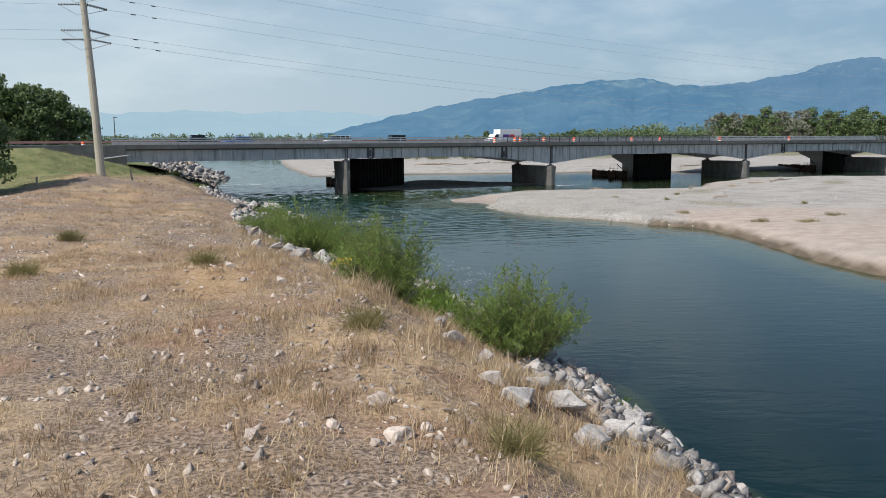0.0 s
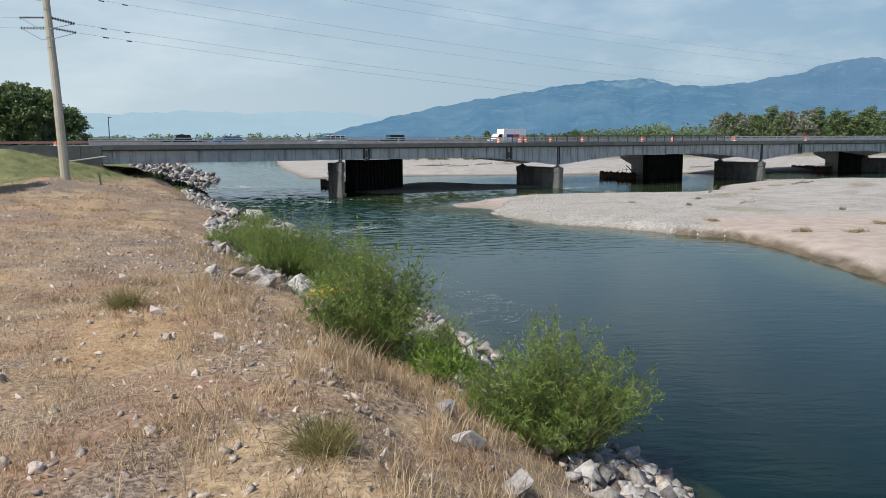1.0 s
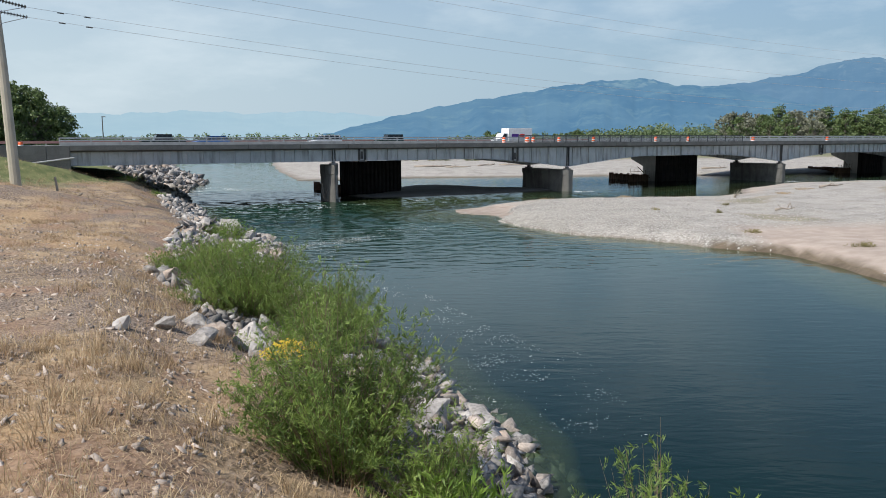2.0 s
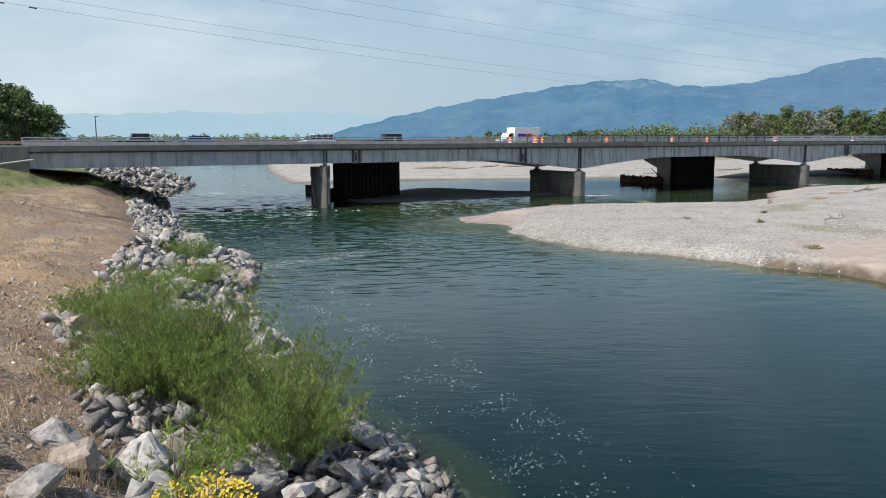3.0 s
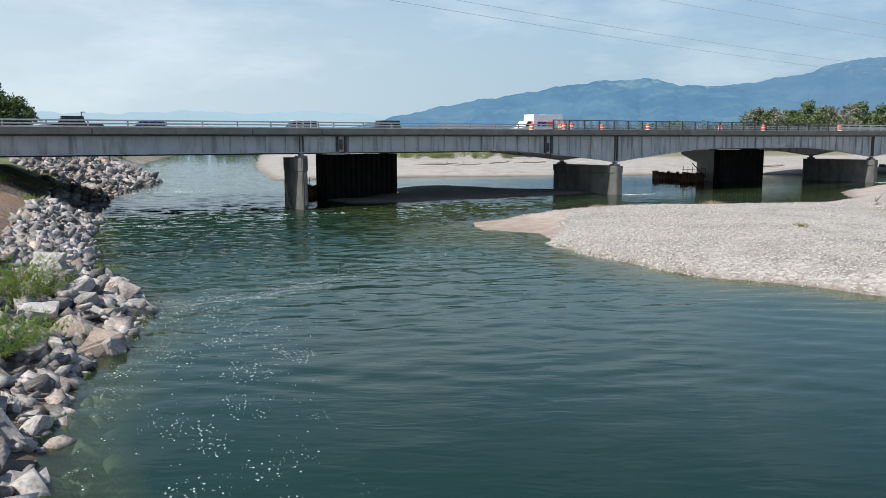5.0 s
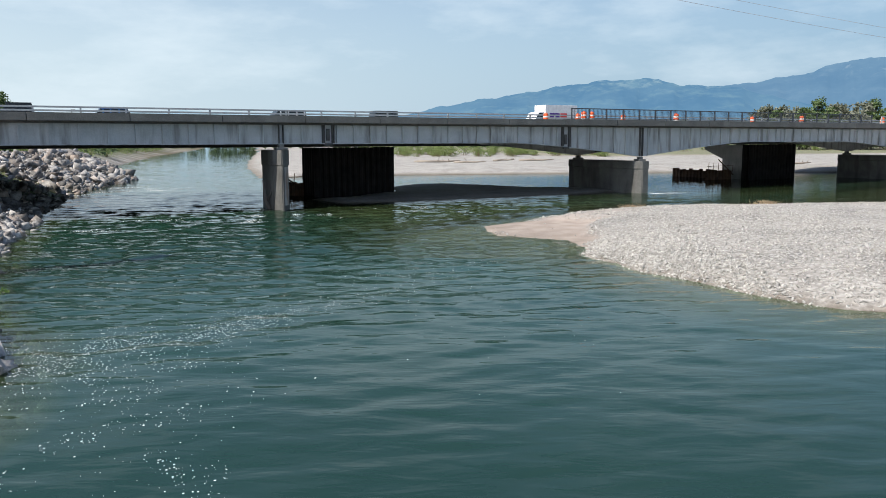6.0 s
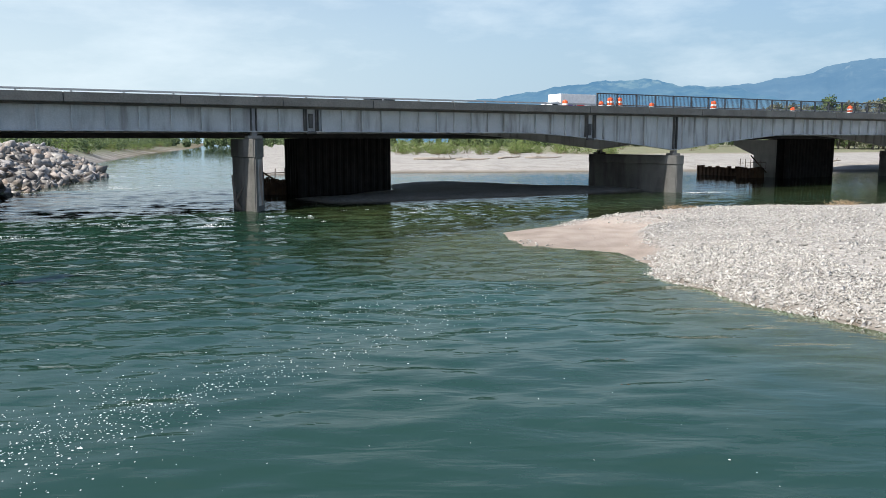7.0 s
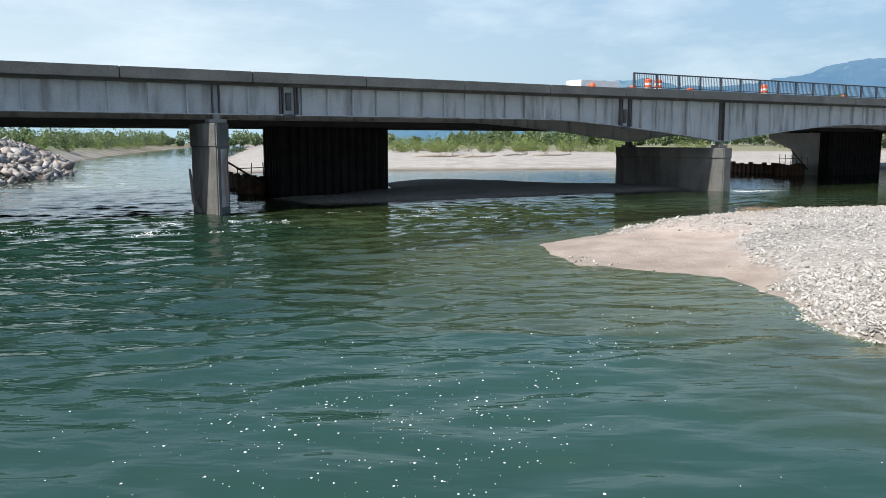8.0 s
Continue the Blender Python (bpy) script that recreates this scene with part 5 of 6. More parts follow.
def shoots(base, count, radius, height, leaf, per, rg, out=0.55, stem_r=0.012, low=0.15, slim=0.09, rise=(-0.1, 1.1)):
    """Upright shoots that fan out from a base, with narrow leaves along them: stems as tubes, leaves as quads."""
    sv, sf, lv, so = [], [], [], 0
    lobes = rg.uniform(0, 6.283)
    for _ in range(count):
        a, r = rg.uniform(0, 6.283), radius * math.sqrt(rg.random())
        foot = np.array([math.cos(a) * r * 0.45 * base[3], math.sin(a) * r * 0.45 * base[4], 0.0])
        hh = height * rg.uniform(0.45, 1.0) ** 0.8 * (1.12 if rg.random() < 0.12 else 1.0) * (1 - 0.38 * (r / radius) ** 2) * (0.88 + 0.16 * math.sin(3 * a + lobes) + 0.12 * math.sin(5 * a + 2 * lobes))
        bend = np.array([math.cos(a) * r * out * base[3], math.sin(a) * r * out * base[4], 0]) + np.append(rg.normal(0, 0.12, 2), 0)
        t = np.linspace(0, 1, 6)[:, None]
        line = foot + bend * t ** 1.5 + np.array([0, 0, hh]) * t
        tri = np.array([[1, 0, 0], [-0.5, 0.87, 0], [-0.5, -0.87, 0]])
        ring = line[:, None, :] + tri[None] * (stem_r * (1.15 - t))[:, None, :]
        sv.append(ring.reshape(-1, 3))
        for j in range(5):
            for k in range(3):
                p, q = so + j * 3 + k, so + j * 3 + (k + 1) % 3
                sf.append((p, q, q + 3, p + 3))
        so += 18
        # leaves sit along side twigs that leave the shoot
        twigs = max(3, per // 11)
        tu = rg.uniform(low, 1.0, twigs) ** 0.8
        ta = rg.uniform(0, 6.283, twigs)
        tl = leaf * rg.uniform(1.5, 4.0, twigs) * (1.15 - 0.6 * tu)
        td = np.stack([np.cos(ta), np.sin(ta), rg.uniform(*rise, twigs)], 1)
        td /= np.linalg.norm(td, axis=1)[:, None]
        w_ = rg.integers(0, twigs, per)
        v_ = rg.random(per)[:, None]
        u = tu[w_]
        at = foot + bend * u[:, None] ** 1.5 + np.array([0, 0, hh]) * u[:, None] + td[w_] * tl[w_][:, None] * v_ + rg.normal(0, 0.012, (per, 3))
        dr = td[w_] + rg.normal(0, 0.42, (per, 3))
        dr /= np.linalg.norm(dr, axis=1)[:, None]
        ln = leaf * rg.uniform(0.6, 1.3, per)[:, None]
        sd = np.cross(dr, rg.normal(0, 1, (per, 3)))
        sd /= np.linalg.norm(sd, axis=1)[:, None] + 1e-9
        w = ln * slim
        lv.append(np.stack([at, at + dr * ln * 0.45 + sd * w, at + dr * ln, at + dr * ln * 0.45 - sd * w], 1).reshape(-1, 3))
    lv = np.concatenate(lv)
    return np.concatenate(sv), np.array(sf), lv, np.arange(len(lv)).reshape(-1, 4)


def bush(name, x, y, rx, ry, height, count, per, mat, label, leaf=0.096, category="bush", seed=0, z=None, group="", slim=0.085, rise=(0.1, 1.7)):
    rg = np.random.default_rng(seed)
    sv, sf, lv, lf = shoots((0, 0, 0, 1.0, ry / rx), count, rx, height, leaf, per, rg, out=0.8, slim=slim, low=0.06, rise=rise)
    # shoots start where the bank's slope lies under them
    gz0 = ground_z(x, y) if z is None else z
    b = empty(name, label, category, Matrix.Translation((x, y, gz0 - 0.15)), group)
    soup("stem", sv, sf, M_STEM, kind="", parent=b)
    soup("foliage", lv, lf, mat, kind="", parent=b)
    return b


bush("willow_bush", 2.25, 23.3, 1.8, 1.7, 3.0, 430, 160, M_WILLOW, "round green willow bush at the waterline", seed=1)
bush("willow_bush", -2.1, 28.6, 1.6, 1.9, 3.7, 410, 145, M_WILLOW, "tall loose green willow bush among rocks", seed=2)
bush("willow_bush", -0.4, 27.6, 1.0, 1.2, 2.1, 150, 90, M_WILLOW, "small green willow bush beside a larger one", seed=3)
bush("willow_bush", -6.9, 42.0, 2.25, 2.7, 3.0, 740, 190, M_WILLOW, "broad dense green willow bush on the bank", seed=4, leaf=0.085, slim=0.075, rise=(0.8, 3.0))
bush("willow_bush", -10.5, 48.0, 1.6, 2.2, 2.2, 330, 100, M_WILLOW, "dense green willow thicket on the riprap", seed=18, leaf=0.105, slim=0.075, rise=(0.4, 2.3))
bush("willow_bush", -3.8, 39.4, 1.6, 2.5, 3.0, 400, 190, M_WILLOW, "upright green willow bush above the water", seed=5, leaf=0.085, slim=0.075, rise=(0.8, 3.0))
bush("willow_bush", -5.0, 36.6, 1.0, 1.4, 1.2, 70, 70, M_WEED, "low light green weeds among riprap", seed=6)
bush("willow_bush", -14.3, 67.0, 1.4, 1.8, 1.9, 150, 80, M_WEED, "slender light green bush between pale rocks", seed=7)
bush("weed_clump", -12.6, 61.2, 2.0, 2.4, 1.3, 260, 70, M_WEED, "low bright green weeds on the riprap", seed=8)
bush("weed_clump", -12.4, 56.4, 2.0, 1.9, 1.2, 240, 70, M_WEED, "low bright green weeds on the riprap", seed=9)
bush("weed_clump", 0.0, 26.4, 0.8, 0.8, 1.0, 70, 50, M_WEED, "bright green reed clump between bushes", seed=10, leaf=0.2)
bush("weed_clump", -16.6, 76.0, 1.8, 0.9, 0.6, 80, 40, M_WEED, "low green weeds near the bridge", seed=11)
bush("weed_clump", -33.5, 100.0, 1.2, 1.0, 0.9, 60, 50, M_WEED, "low green weeds beside the abutment", seed=12)
bush("weed_clump", -29.5, 97.0, 1.0, 0.9, 0.9, 50, 50, M_WEED, "low green weeds beside the abutment", seed=13)
bush("weed_clump", 4.7, 20.0, 0.3, 0.3, 0.6, 26, 30, M_WEED, "small yellow-green weed among boulders", seed=14)
gold = bush("goldenrod", -4.1, 35.0, 0.85, 0.75, 0.75, 110, 50, M_WEED, "flowering goldenrod with bright yellow heads among riprap", seed=15, category="flower")
rg = np.random.default_rng(16)
a, r = rg.uniform(0, 6.28, 2600), 0.85 * np.sqrt(rg.random(2600))
c = np.stack([np.cos(a) * r, np.sin(a) * r * 0.9, 0.86 - 0.3 * r ** 2 + rg.normal(0, 0.07, 2600)], 1)[rg.random(2600) < 0.16 + 0.8 * np.clip(np.sin(a * 7 + r * 5) * np.sin(r * 19 + a), 0, 1)]
c = np.repeat(c, 4, 0) + np.tile([(0, 0, 0), (0.035, 0.01, 0.02), (0.02, 0.04, 0.035), (-0.015, 0.035, 0.015)], (len(c), 1))
soup("flower_head", c, np.arange(len(c)).reshape(-1, 4), M_YELLOW, "bright yellow", kind="stuff", parent=gold)
bush("weed_clump", -13.6, 58.6, 0.5, 0.5, 1.0, 30, 40, M_YELLOW, "small clump of yellow goldenrod", seed=17, leaf=0.06)
for i, (x, y, r) in enumerate(((-13.2, 24.7, 0.34), (-8.0, 26.6, 0.34), (-1.7, 17.2, 0.3), (1.0, 10.2, 0.2), (-15.5, 33.0, 0.34))):
    bush("grass_tuft", x, y, r, r * 0.95, r * 1.2, int(320 * r), 26, M_OLIVE, "olive green grass tuft in dry ground", seed=20 + i, leaf=0.2, slim=0.025, category="grass tuft", group="tufts in the field")
for i, (x, y, r) in enumerate(((21.8, 70.5, 0.9), (25.5, 63, 1.2), (29, 62, 1.4), (24, 84, 0.4), (19, 86, 0.35), (27.5, 92, 0.5), (33, 66, 1.3), (36, 78, 0.6))):
    bush("weed_clump", x, y, r * 0.7, r * 0.4, 0.4, int(36 * r) + 10, 30, M_OLIVE, "sparse green weeds on the gravel bar", seed=40 + i, group="weeds on the bar")
for i, (x, y, r) in enumerate(((12, 107, 0.9), (21, 106.5, 0.8), (47, 118, 1.6), (40, 108, 1.2))):
    bush("dry_brush", x, y, r, r * 0.5, 0.45, 60, 25, M_DRY, "tangle of dry brown brush on gravel", seed=60 + i, group="brush on the bar")


# ---- trees ----
def tree_mesh(seed, height, spread, clumps, leaves, leaf_size):
    rg = np.random.default_rng(seed)
    bm = rod([(0, 0, -0.5), (0.1, 0.1, height * 0.3), (0.2, -0.1, height * 0.6), (0, 0, height * 0.9)], [height * 0.022, height * 0.018, height * 0.011, height * 0.003], 8)
    cs = []
    for k in range(clumps):
        h = rg.uniform(0.12, 1.0)
        rad = spread * math.sin(min(1.0, (1.04 - h) * 1.7 + 0.1) * 1.57) * rg.uniform(0.3, 1.0)
        a = rg.uniform(0, 6.283)
        c = np.array([math.cos(a) * rad, math.sin(a) * rad, height * h * 0.95])
        cs.append((c, rg.uniform(0.10, 0.19) * height * 0.62))
        if k % 3 == 0:
            rod([(0.1, 0, max(0.15, h - 0.3) * height), Vector(c) * 0.6 + Vector((0, 0, height * h * 0.3)), c], [height * 0.008, height * 0.005, height * 0.002], 5, bm=bm)
    lv = []
    for c, r in cs:
        d = rg.normal(0, 1, (leaves, 3))
        d /= np.linalg.norm(d, axis=1)[:, None]
        at = c + d * r * (rg.random((leaves, 1)) ** 0.45) * (1, 1, 0.75)
        u = rg.normal(0, 1, (leaves, 3))
        u /= np.linalg.norm(u, axis=1)[:, None]
        w = np.cross(u, rg.normal(0, 1, (leaves, 3)))
        w /= np.linalg.norm(w, axis=1)[:, None]
        s = leaf_size * rg.uniform(0.6, 1.4, (leaves, 1))
        lv.append(np.stack([at - u * s, at + w * s * 0.6, at + u * s, at - w * s * 0.6], 1).reshape(-1, 3))
    return bm, np.concatenate(lv)


def tree(name, seed, height, spread, mat, label, clumps=60, leaves=25, leaf_size=0.52):
    bm, lv = tree_mesh(seed, height, spread, clumps, leaves, leaf_size)
    t = empty(name, label, "tree")
    part("trunk", bm, M_BOLE, t)
    soup("crown", lv, np.arange(len(lv)).reshape(-1, 4), mat, kind="", parent=t)
    return t


kinds = [tree("cottonwood_tree", 1, 20, 6.5, M_TREE, "tall dark green cottonwood tree"), tree("cottonwood_tree", 2, 18, 7.5, M_TREE, "broad green cottonwood tree"),
         tree("cottonwood_tree", 3, 22, 5.5, M_TREE, "tall narrow green cottonwood tree"), tree("cottonwood_tree", 4, 19, 7, M_TREEPALE, "grey-green thin-leaved cottonwood tree"),
         tree("cottonwood_tree", 5, 19, 7.2, M_TREE, "tall dense round-crowned dark green cottonwood tree", 110, 64, 0.36), tree("cottonwood_tree", 6, 18, 7.8, M_TREE, "broad dense dark green cottonwood tree by the road", 110, 64, 0.36)]
spots = []
rt = random.Random(5)
# the stand behind the road's end
for i in range(9):
    spots.append((rt.uniform(-192, -128), rt.uniform(256, 296), rt.choice((4, 5)), rt.uniform(0.9, 1.15)))
spots += [(-120, 252, 4, 1.15), (-127, 248, 5, 1.3), (-135, 244, 4, 1.35), (-144, 246, 5, 1.4), (-153, 242, 4, 1.3), (-163, 246, 5, 1.2), (-115, 258, 4, 0.85)]
# the wood on the other bank
for i in range(84):
    x = 137 + (i % 42) * 5.0 + 2.5 * (i > 41) + rt.uniform(-2, 2)
    spots.append((x, 395 + rt.uniform(-15, 25) - (x - 128) * 0.12, 3 if x < 175 and rt.random() < 0.75 else rt.choice((0, 1, 2)), rt.uniform(0.8, 1.1) if x > 150 else rt.uniform(0.9, 1.08)))
for i in range(46):
    spots.append((rt.uniform(25, 330), rt.uniform(560, 620), rt.choice((0, 1, 2)), rt.uniform(0.45, 0.72)))
used = set()
for x, y, k, s in spots:
    m = pose(x, y, ground_z(x, y) - 0.3, 0, 0, rt.uniform(0, 360))
    if k in used:
        t = copy_thing(kinds[k], m)
    else:
        used.add(k)
        t = kinds[k]
        t.matrix_basis = m
    t.scale = (s, s, s)


def far_wood(clumps, leaves, size, mat, label):
    """A far wood as one mass: crowns (x, y, ground, height) of leaf clumps that run into each other."""
    rg = np.random.default_rng(len(clumps))
    lv = []
    for x, y, z, h in clumps:
        k = leaves
        d = rg.normal(0, 1, (k, 3))
        d /= np.linalg.norm(d, axis=1)[:, None]
        at = np.array([x, y, z + h * 0.52]) + d * np.array([h * 0.36, h * 0.36, h * 0.48]) * rg.random((k, 1)) ** 0.4
        u = rg.normal(0, 1, (k, 3))
        u /= np.linalg.norm(u, axis=1)[:, None]
        w = np.cross(u, rg.normal(0, 1, (k, 3)))
        w /= np.linalg.norm(w, axis=1)[:, None]
        q = size * rg.uniform(0.6, 1.4, (k, 1))
        lv.append(np.stack([at - u * q, at + w * q * 0.7, at + u * q, at - w * q * 0.7], 1).reshape(-1, 3))
    lv = np.concatenate(lv)
    return soup("far_wood", lv, np.arange(len(lv)).reshape(-1, 4), mat, label, "wood")


# leaf colours paled to carry the haze of distance
M_FARTREE = leaf_material("hazy_far_leaves", (0.10, 0.155, 0.075), (0.22, 0.28, 0.13), 0.3)
cl = []
for i in range(230):
    x = rt.uniform(5, 345)
    y = rt.uniform(545, 600)
    cl.append((x, y, ground_z(x, y), rt.uniform(11.0, 18.5) * (0.5 + 0.5 * min(1, (x - 5) / 150))))
for i in range(190):
    y = rt.uniform(430, 640)
    x = float(np.interp(y, BANK_Y, BANK_X)) - rt.uniform(6, 150) if i % 2 else rt.uniform(-150, 130)
    cl.append((x, max(y, 520) if i % 2 == 0 else y, 1.0, rt.uniform(4.0, 8.5)))
far_wood(cl, 210, 0.72, M_FARTREE, "low hazy green wood along the far bank")
cl = []
for i in range(110):
    x = rt.uniform(150, 350)
    y = 418 + rt.uniform(-8, 20) - (x - 128) * 0.12
    cl.append((x, y, ground_z(x, y), rt.uniform(11.0, 18.0)))
far_wood(cl, 260, 0.62, M_FARTREE, "green wood behind tall cottonwoods")
cl = []
for i in range(260):
    y = rt.uniform(215, 520)
    x = float(np.interp(y, BANK_Y, BANK_X)) - 4 - rt.uniform(0, 70) * (0.4 + y / 520)
    cl.append((x, y, ground_z(x, y) - 0.3, rt.uniform(2.0, 5.0) * (1.0 if rt.random() < 0.8 else 2.0)))
far_wood(cl, 170, 0.28, M_FARTREE, "low green thicket along the river bank upstream")
cl = []
for i in range(110):
    x = rt.uniform(-420, -100)
    y = rt.uniform(880, 960)
    cl.append((x, y, 0.5, rt.uniform(8.0, 17.0)))
far_wood(cl, 120, 1.0, M_FARTREE, "hazy wood at the river's far bend")
# low green thickets beyond the far gravel bar and up the river
M_THICKET = leaf_material("thicket_leaves", (0.12, 0.18, 0.05), (0.30, 0.38, 0.12), 0.35)


def thicket(seed):
    rg = np.random.default_rng(seed)
    sv, sf, lv, lf = shoots((0, 0, 0, 1.0, 0.9), 22, 3.4, 5.2, 0.5, 44, rg, out=0.7, stem_r=0.03, low=0.05)
    t = empty("willow_thicket", "light green willow thicket on the far bank", "bush")
    soup("stem", sv, sf, M_STEM, kind="", parent=t)
    soup("foliage", lv, lf, M_THICKET, kind="", parent=t)
    return t


shrub = [thicket(30 + i) for i in range(3)]
places = [(rt.uniform(-24, 44), rt.uniform(255, 300)) for _ in range(56)] + [(rt.uniform(-240, -70), 0) for _ in range(46)] + [(rt.uniform(40, 330), rt.uniform(340, 420)) for _ in range(26)]
for i, (x, y) in enumerate(places):
    if y == 0:
        y = 205 + rt.uniform(0, 365)
        x = float(np.interp(y, BANK_Y, BANK_X)) - rt.uniform(3, 34)
    k = i % 3
    m = pose(x, y, ground_z(x, y) - 0.2, 0, 0, rt.uniform(0, 360))
    t = shrub[k] if i < 3 else copy_thing(shrub[k], m)
    t.matrix_basis = m
    s = rt.uniform(0.6, 1.1)
    t.scale = (s, s, s * rt.uniform(0.8, 1.1))
near = tree("juniper_tree", 60, 12.0, 5.2, M_TREE, "dark green tree at the edge of a field", 110, 260, 0.16)
near.matrix_basis = pose(-39.5, 63.0, ground_z(-39.5, 63.0) - 0.2)


# ---- vehicles on the road beyond ----
def glass_material():
    m = plain("dark_glass", (0.02, 0.025, 0.03), 0.08)
    return m


M_GLASS = glass_material()
PAINT = {k: plain(k + "_paint", c, 0.3) for k, c in (("white", (0.8, 0.8, 0.8)), ("blue", (0.03, 0.16, 0.5)), ("black", (0.02, 0.022, 0.025)), ("green", (0.02, 0.035, 0.03)))}
M_TEXTBLUE, M_TEXTRED = plain("violet_print", (0.10, 0.03, 0.25), 0.5), plain("red_print", (0.75, 0.06, 0.05), 0.5)


def wheel(parent, x, y, r=0.36):
    w = part("wheel", rod([(x, y - 0.12, r), (x, y + 0.12, r)], r, 18), M_BLACK, parent)
    part("rim", rod([(x, y - 0.13, r), (x, y + 0.13, r)], r * 0.6, 14), M_GALV, w)


def car(name, label, paint, body, cabin, length, at):
    """A car from its side outline: lower body and glazed cabin, pillars, lamps and wheels. It faces -x."""
    v = empty(name, label, "car", at, "vehicles on the bridge")
    bm = prism(body, -0.92, 0.92)
    bmesh.ops.bevel(bm, geom=list(bm.edges), offset=0.06, segments=2, affect="EDGES", clamp_overlap=True)
    part("body", bm, paint, v)
    bm = prism(cabin, -0.80, 0.80)
    bmesh.ops.bevel(bm, geom=list(bm.edges), offset=0.04, segments=2, affect="EDGES", clamp_overlap=True)
    part("glazing", bm, M_GLASS, v, "dark tinted glass")
    zt = max(z for _, z in cabin)
    xs = [x for x, z in cabin if z > zt - 0.05]
    part("roof", box(min(xs) - 0.05, max(xs) + 0.05, -0.80, 0.80, zt - 0.03, zt + 0.04, 0.03), paint, v)
    zl = min(z for _, z in cabin)
    for f in (0.08, 0.36, 0.68, 0.96):
        x = min(xs) + f * (max(xs) - min(xs))
        for y in (-0.83, 0.78):
            part("pillar", box(x - 0.05, x + 0.05, y, y + 0.05, zl, zt), paint, v)
    for y in (-0.7, 0.7):
        part("headlight", box(-length / 2 - 0.01, -length / 2 + 0.1, y - 0.16, y + 0.16, 0.62, 0.78, 0.02), M_WHITE, v)
    for x in (-length * 0.31, length * 0.3):
        for y in (-0.8, 0.8):
            wheel(v, x, y)
    return v


def road(s, n_):
    return BRIDGE @ pose(s, n_, ZD2 + 0.05)


suv_body = [(-2.4, 0.35), (-2.45, 0.9), (-1.2, 1.08), (2.4, 1.1), (2.45, 0.4)]
suv_cabin = [(-1.15, 1.05), (-0.55, 1.72), (2.2, 1.74), (2.38, 1.05)]
car("white_van", "white passenger van with dark windows driving over the bridge", PAINT["white"], suv_body, suv_cabin, 4.9, road(6.9, 20))
car("blue_car", "blue car with a pale roof on the bridge", PAINT["blue"], suv_body, [(-0.9, 1.02), (-0.3, 1.6), (1.9, 1.62), (2.3, 1.02)], 4.7, road(-9.5, 20))
car("dark_suv", "black boxy off-road car on the bridge", PAINT["green"], [(-2.1, 0.5), (-2.15, 1.1), (-0.7, 1.16), (2.1, 1.16), (2.15, 0.5)], [(-0.7, 1.1), (-0.5, 1.82), (2.0, 1.84), (2.1, 1.1)], 4.3, road(17.4, 20))
car("dark_pickup", "dark pickup truck with roof rack on the bridge", PAINT["black"], [(-2.7, 0.5), (-2.75, 1.05), (-1.2, 1.14), (2.7, 1.14), (2.75, 0.5)], [(-1.2, 1.1), (-0.8, 1.82), (1.0, 1.84), (1.2, 1.1)], 5.4, road(-16.4, 16.6))

truck = empty("delivery_truck", "white box delivery truck driving over the bridge", "truck", road(40.0, 20), "vehicles on the bridge")
part("cargo_box", box(-1.2, 3.6, -1.1, 1.1, 0.75, 2.9, 0.03), PAINT["white"], truck)
bm = prism([(-3.4, 0.4), (-3.45, 1.1), (-2.6, 1.25), (-2.1, 2.05), (-1.22, 2.1), (-1.22, 0.4)], -0.98, 0.98)
bmesh.ops.bevel(bm, geom=list(bm.edges), offset=0.06, segments=2, affect="EDGES", clamp_overlap=True)
cab = part("cab", bm, PAINT["white"], truck)
for y in (-0.995, 0.985):
    part("window", prism([(-2.5, 1.3), (-2.05, 1.95), (-1.5, 1.95), (-1.5, 1.3)], y, y + 0.01), M_GLASS, cab, "dark side window")
part("chassis", box(-3.2, 3.5, -0.8, 0.8, 0.45, 0.72), M_BLACK, truck)
for x in (-2.5, 2.4):
    for y in (-0.9, 0.9):
        wheel(truck, x, y, 0.4)
# a plain mark on its side: two blocks in the sign's colours
part("side_mark", box(-0.6, 0.9, -1.112, -1.104, 1.35, 1.95), M_TEXTBLUE, truck, "violet block of a painted mark")
part("side_mark", box(1.0, 2.0, -1.112, -1.104, 1.35, 1.95), M_TEXTRED, truck, "red block of a painted mark")

# ---- driftwood and foam ----
for i, (x, y, ln, turn) in enumerate(((-2, 205, 9, 12), (4, 201, 6, -8), (18, 214, 7, 5), (11, 208, 5, 30), (52, 121, 4, 20), (33, 104, 2.5, 60), (60, 190, 6, 10), (30, 84.5, 1.6, -20))):
    z = ground_z(x, y)
    c, s = math.cos(radians(turn)) * ln / 2, math.sin(radians(turn)) * ln / 2
    r = 0.05 + ln * 0.022
    bm = rod([(-c, -s, 0.1), (-c * 0.3, -s * 0.2, 0.25), (c * 0.4, s * 0.5, 0.2), (c, s, 0.35)], [r * 1.3, r, r * 0.8, r * 0.4], 8)
    for k in range(4):
        f = rt.uniform(-0.8, 0.9)
        rod([(c * f, s * f, 0.2), (c * f + rt.uniform(-0.6, 0.6), s * f + rt.uniform(-0.3, 0.3), 0.2 + rt.uniform(0.2, 0.8))], [r * 0.5, r * 0.15], 6, bm=bm)
    ob = part("driftwood_log", bm, M_WOOD, smooth=True)
    ob.matrix_basis = pose(x, y, z)
    tagged(ob, "bleached driftwood log with broken branches on gravel", "driftwood", "driftwood")

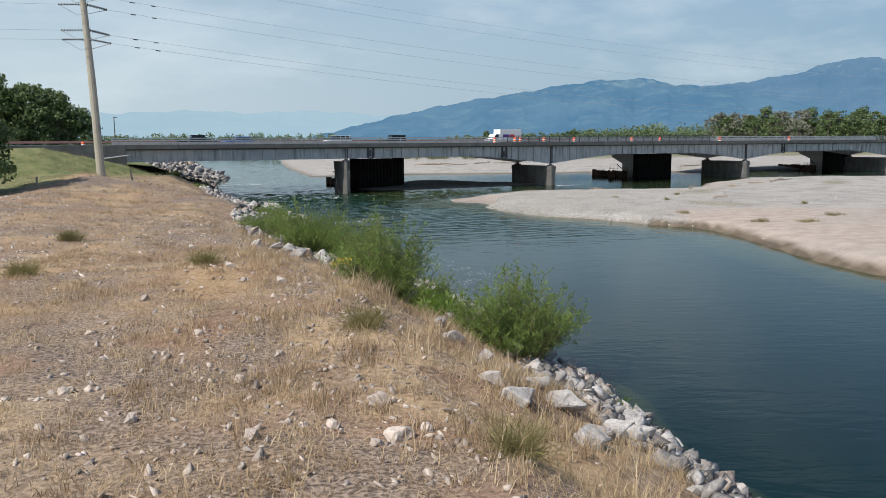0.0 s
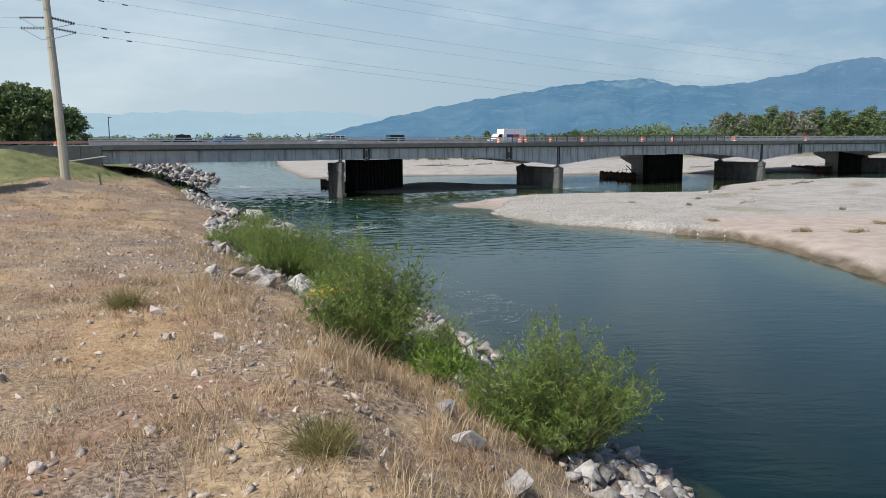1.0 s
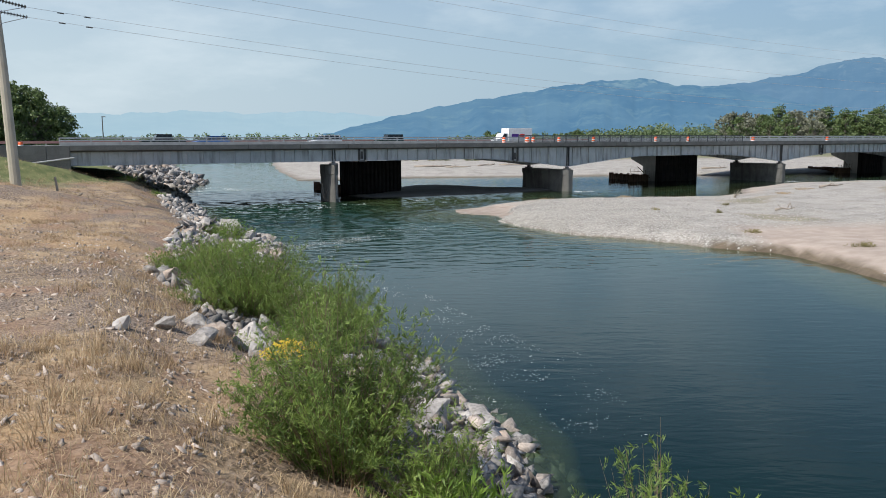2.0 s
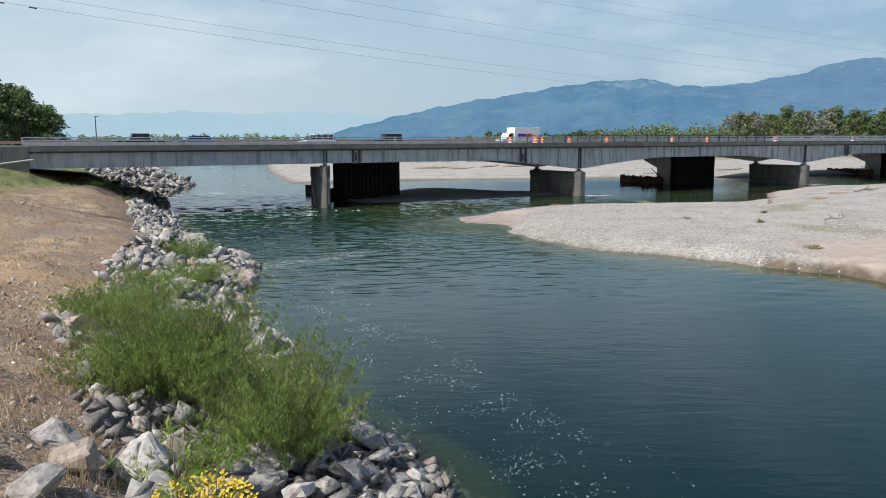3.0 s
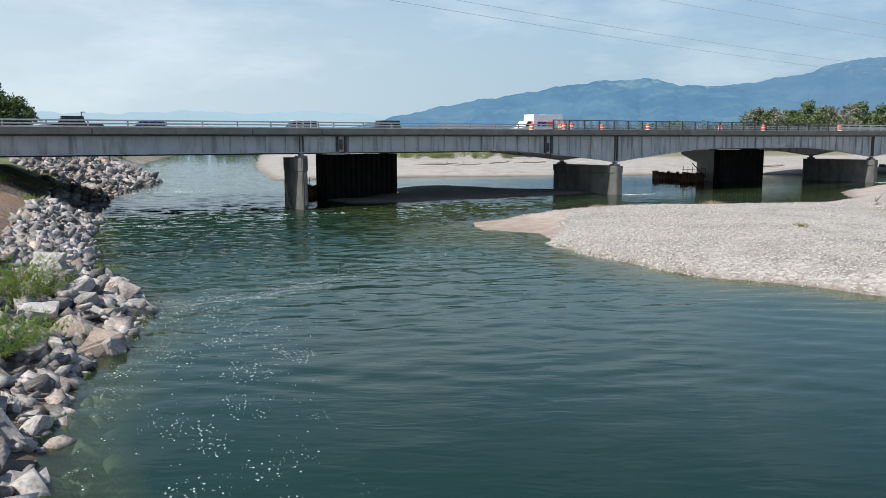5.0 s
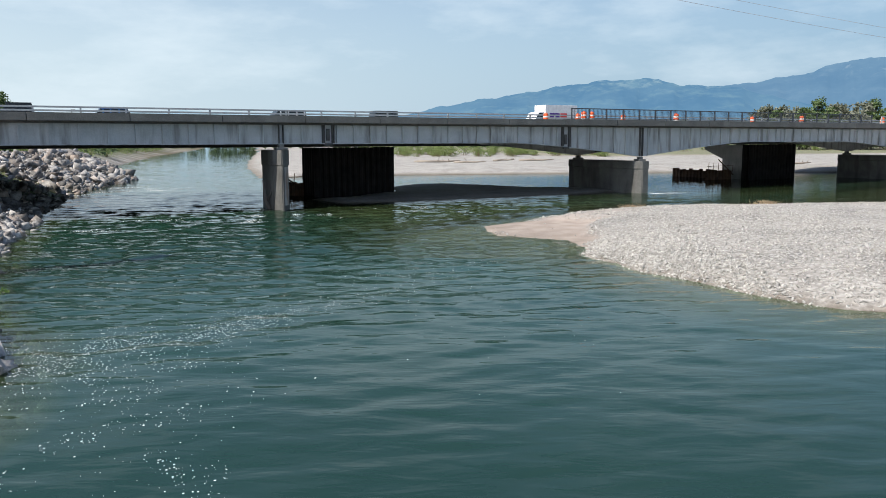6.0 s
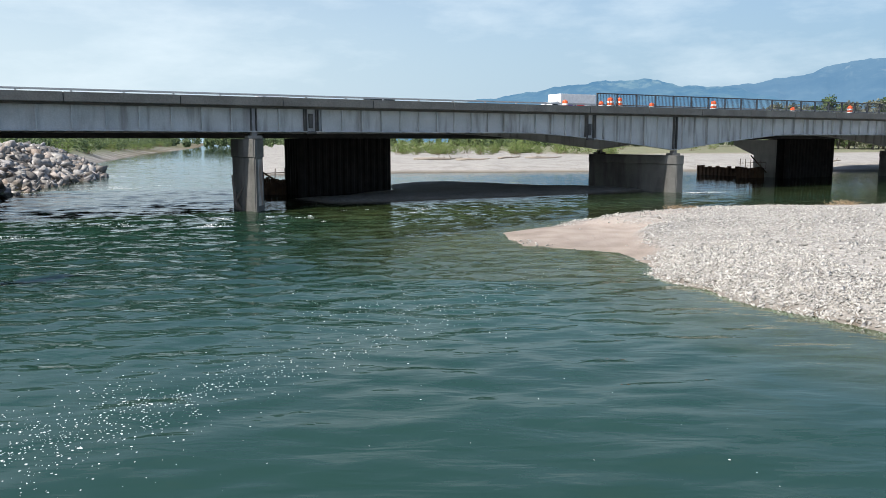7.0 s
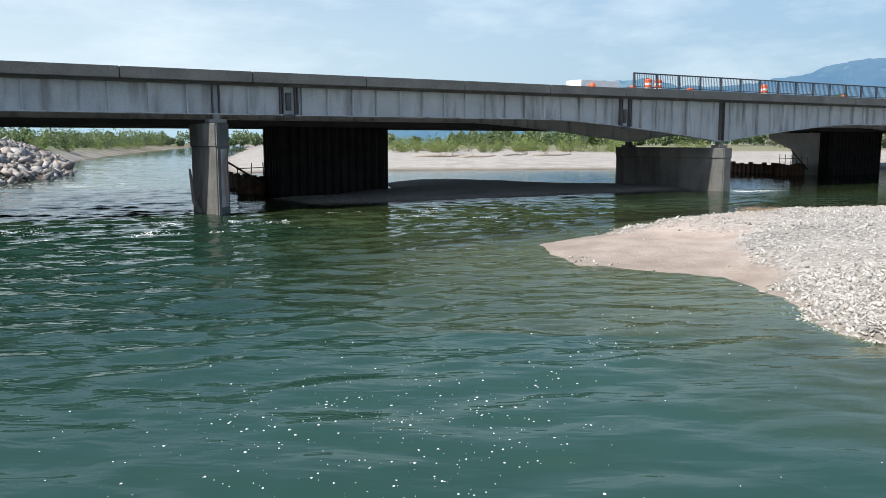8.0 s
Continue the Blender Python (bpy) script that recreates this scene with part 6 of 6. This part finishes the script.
bm = rod([(-0.2, 0.9, -0.9), (-0.95, 1.0, 0.6), (-1.1, 1.1, 2.2)], [0.17, 0.13, 0.05], 8)
rod([(-0.9, 1.0, 0.5), (-0.6, 0.5, 1.5)], [0.07, 0.02], 6, bm=bm)
rod([(-0.5, 0.95, -0.3), (-1.5, 0.6, 0.1)], [0.08, 0.03], 6, bm=bm)
ob = part("snag", bm, M_BOLE, smooth=True)
ob.matrix_basis = BRIDGE
tagged(ob, "dark wet drift log caught against the first bridge pier", "driftwood")

M_FOAM = plain("white_foam", (0.8, 0.82, 0.82), 0.6)


def flecks(name, pts, size, label):
    rg = np.random.default_rng(len(pts))
    k = len(pts)
    a = np.arange(5) * math.tau / 5
    sz = size * (0.4 + rg.random((k, 1)) ** 2.5 * 1.4)
    rr = rg.uniform(0.6, 1.2, (k, 5))
    bed = land(pts[:, 0], pts[:, 1])[0]
    lie = (swell(pts[:, 0], pts[:, 1], bed) + 0.006)[:, None]
    v = np.stack([pts[:, :1] + np.cos(a) * sz * rr, pts[:, 1:2] + np.sin(a) * sz * rr * 1.3, np.repeat(lie - 0.004, 5, 1)], -1)
    top = np.stack([pts[:, :1], pts[:, 1:2], lie + sz * 0.2], -1)
    vs = np.concatenate([v, top], 1).reshape(-1, 3)
    i = np.arange(k)[:, None] * 6
    fs = np.concatenate([i + [j, (j + 1) % 5, 5] for j in range(5)])
    return soup(name, vs, fs, M_FOAM, label, "foam")


rg = np.random.default_rng(77)
pts = []
# a drifting line of foam bubbles, and scattered ones along the bank
for x, y in zip(rg.uniform(-13, 3, 70000), rg.uniform(66, 90, 70000)):
    line = float(np.interp(x, [-13, -9, -3.5, -1, 1, 3], [68, 71, 77.5, 82, 86, 88]))
    dense = float(np.interp(x, [-13, -7, -4, 3], [0.9, 0.8, 0.25, 0.03])) * (0.35 + 0.65 * (wobble(x, y, 2.3) > -0.1))
    if rg.random() < dense * math.exp(-((y - line) / (2.1 if x < -5 else 1.3)) ** 2) + 0.13 * math.exp(-((x + 3.4) / 2.0) ** 2 - ((y - 81.3) / 2.4) ** 2) + 0.002:
        pts.append((x, y))
for x, y in zip(rg.uniform(-11, 5, 32000), rg.uniform(34, 70, 32000)):
    d = float(np.interp(y, BANK_Y, BANK_X)) - x
    if -6 < d < -0.5 and rg.random() < 0.1 + 0.7 * (wobble(x, y, 1.7) > 0.25):
        pts.append((x, y))
flecks("foam_flecks", np.array(pts), 0.0125, "small white foam bubbles drifting on the river")
pts = []
crests = [(36.6, -1.5, 0.7, 0.9, 260), (83.5, -1.6, 1.6, 0.9, 260), (38.2, -1.9, 1.8, 0.8, 160)]
crests += [(-4.5, -7.5, 0.8, 0.5, 190), (-9.0, -4.0, 0.9, 0.4, 90), (0.5, -5.5, 1.2, 0.4, 90), (-14, -8, 1.4, 0.5, 90)]
crests += [(rg.uniform(-16, 12), rg.uniform(-9, -2.5), rg.uniform(0.15, 0.7), rg.uniform(0.2, 0.6), int(rg.uniform(10, 45))) for _ in range(22)]
crests += [(rg.uniform(-26, 0), rg.uniform(22, 75), rg.uniform(0.8, 2.4), 0.5, 70) for _ in range(60)]
for cs, cn, rs, rn, k in crests:
    for a, b in rg.normal(0, 0.5, (k, 2)):
        p = BRIDGE @ Vector((cs + a * rs, cn + b * rn, 0))
        pts.append((p.x, p.y))
flecks("white_water", np.array(pts), 0.032, "white broken water round the piers and over the riffle")
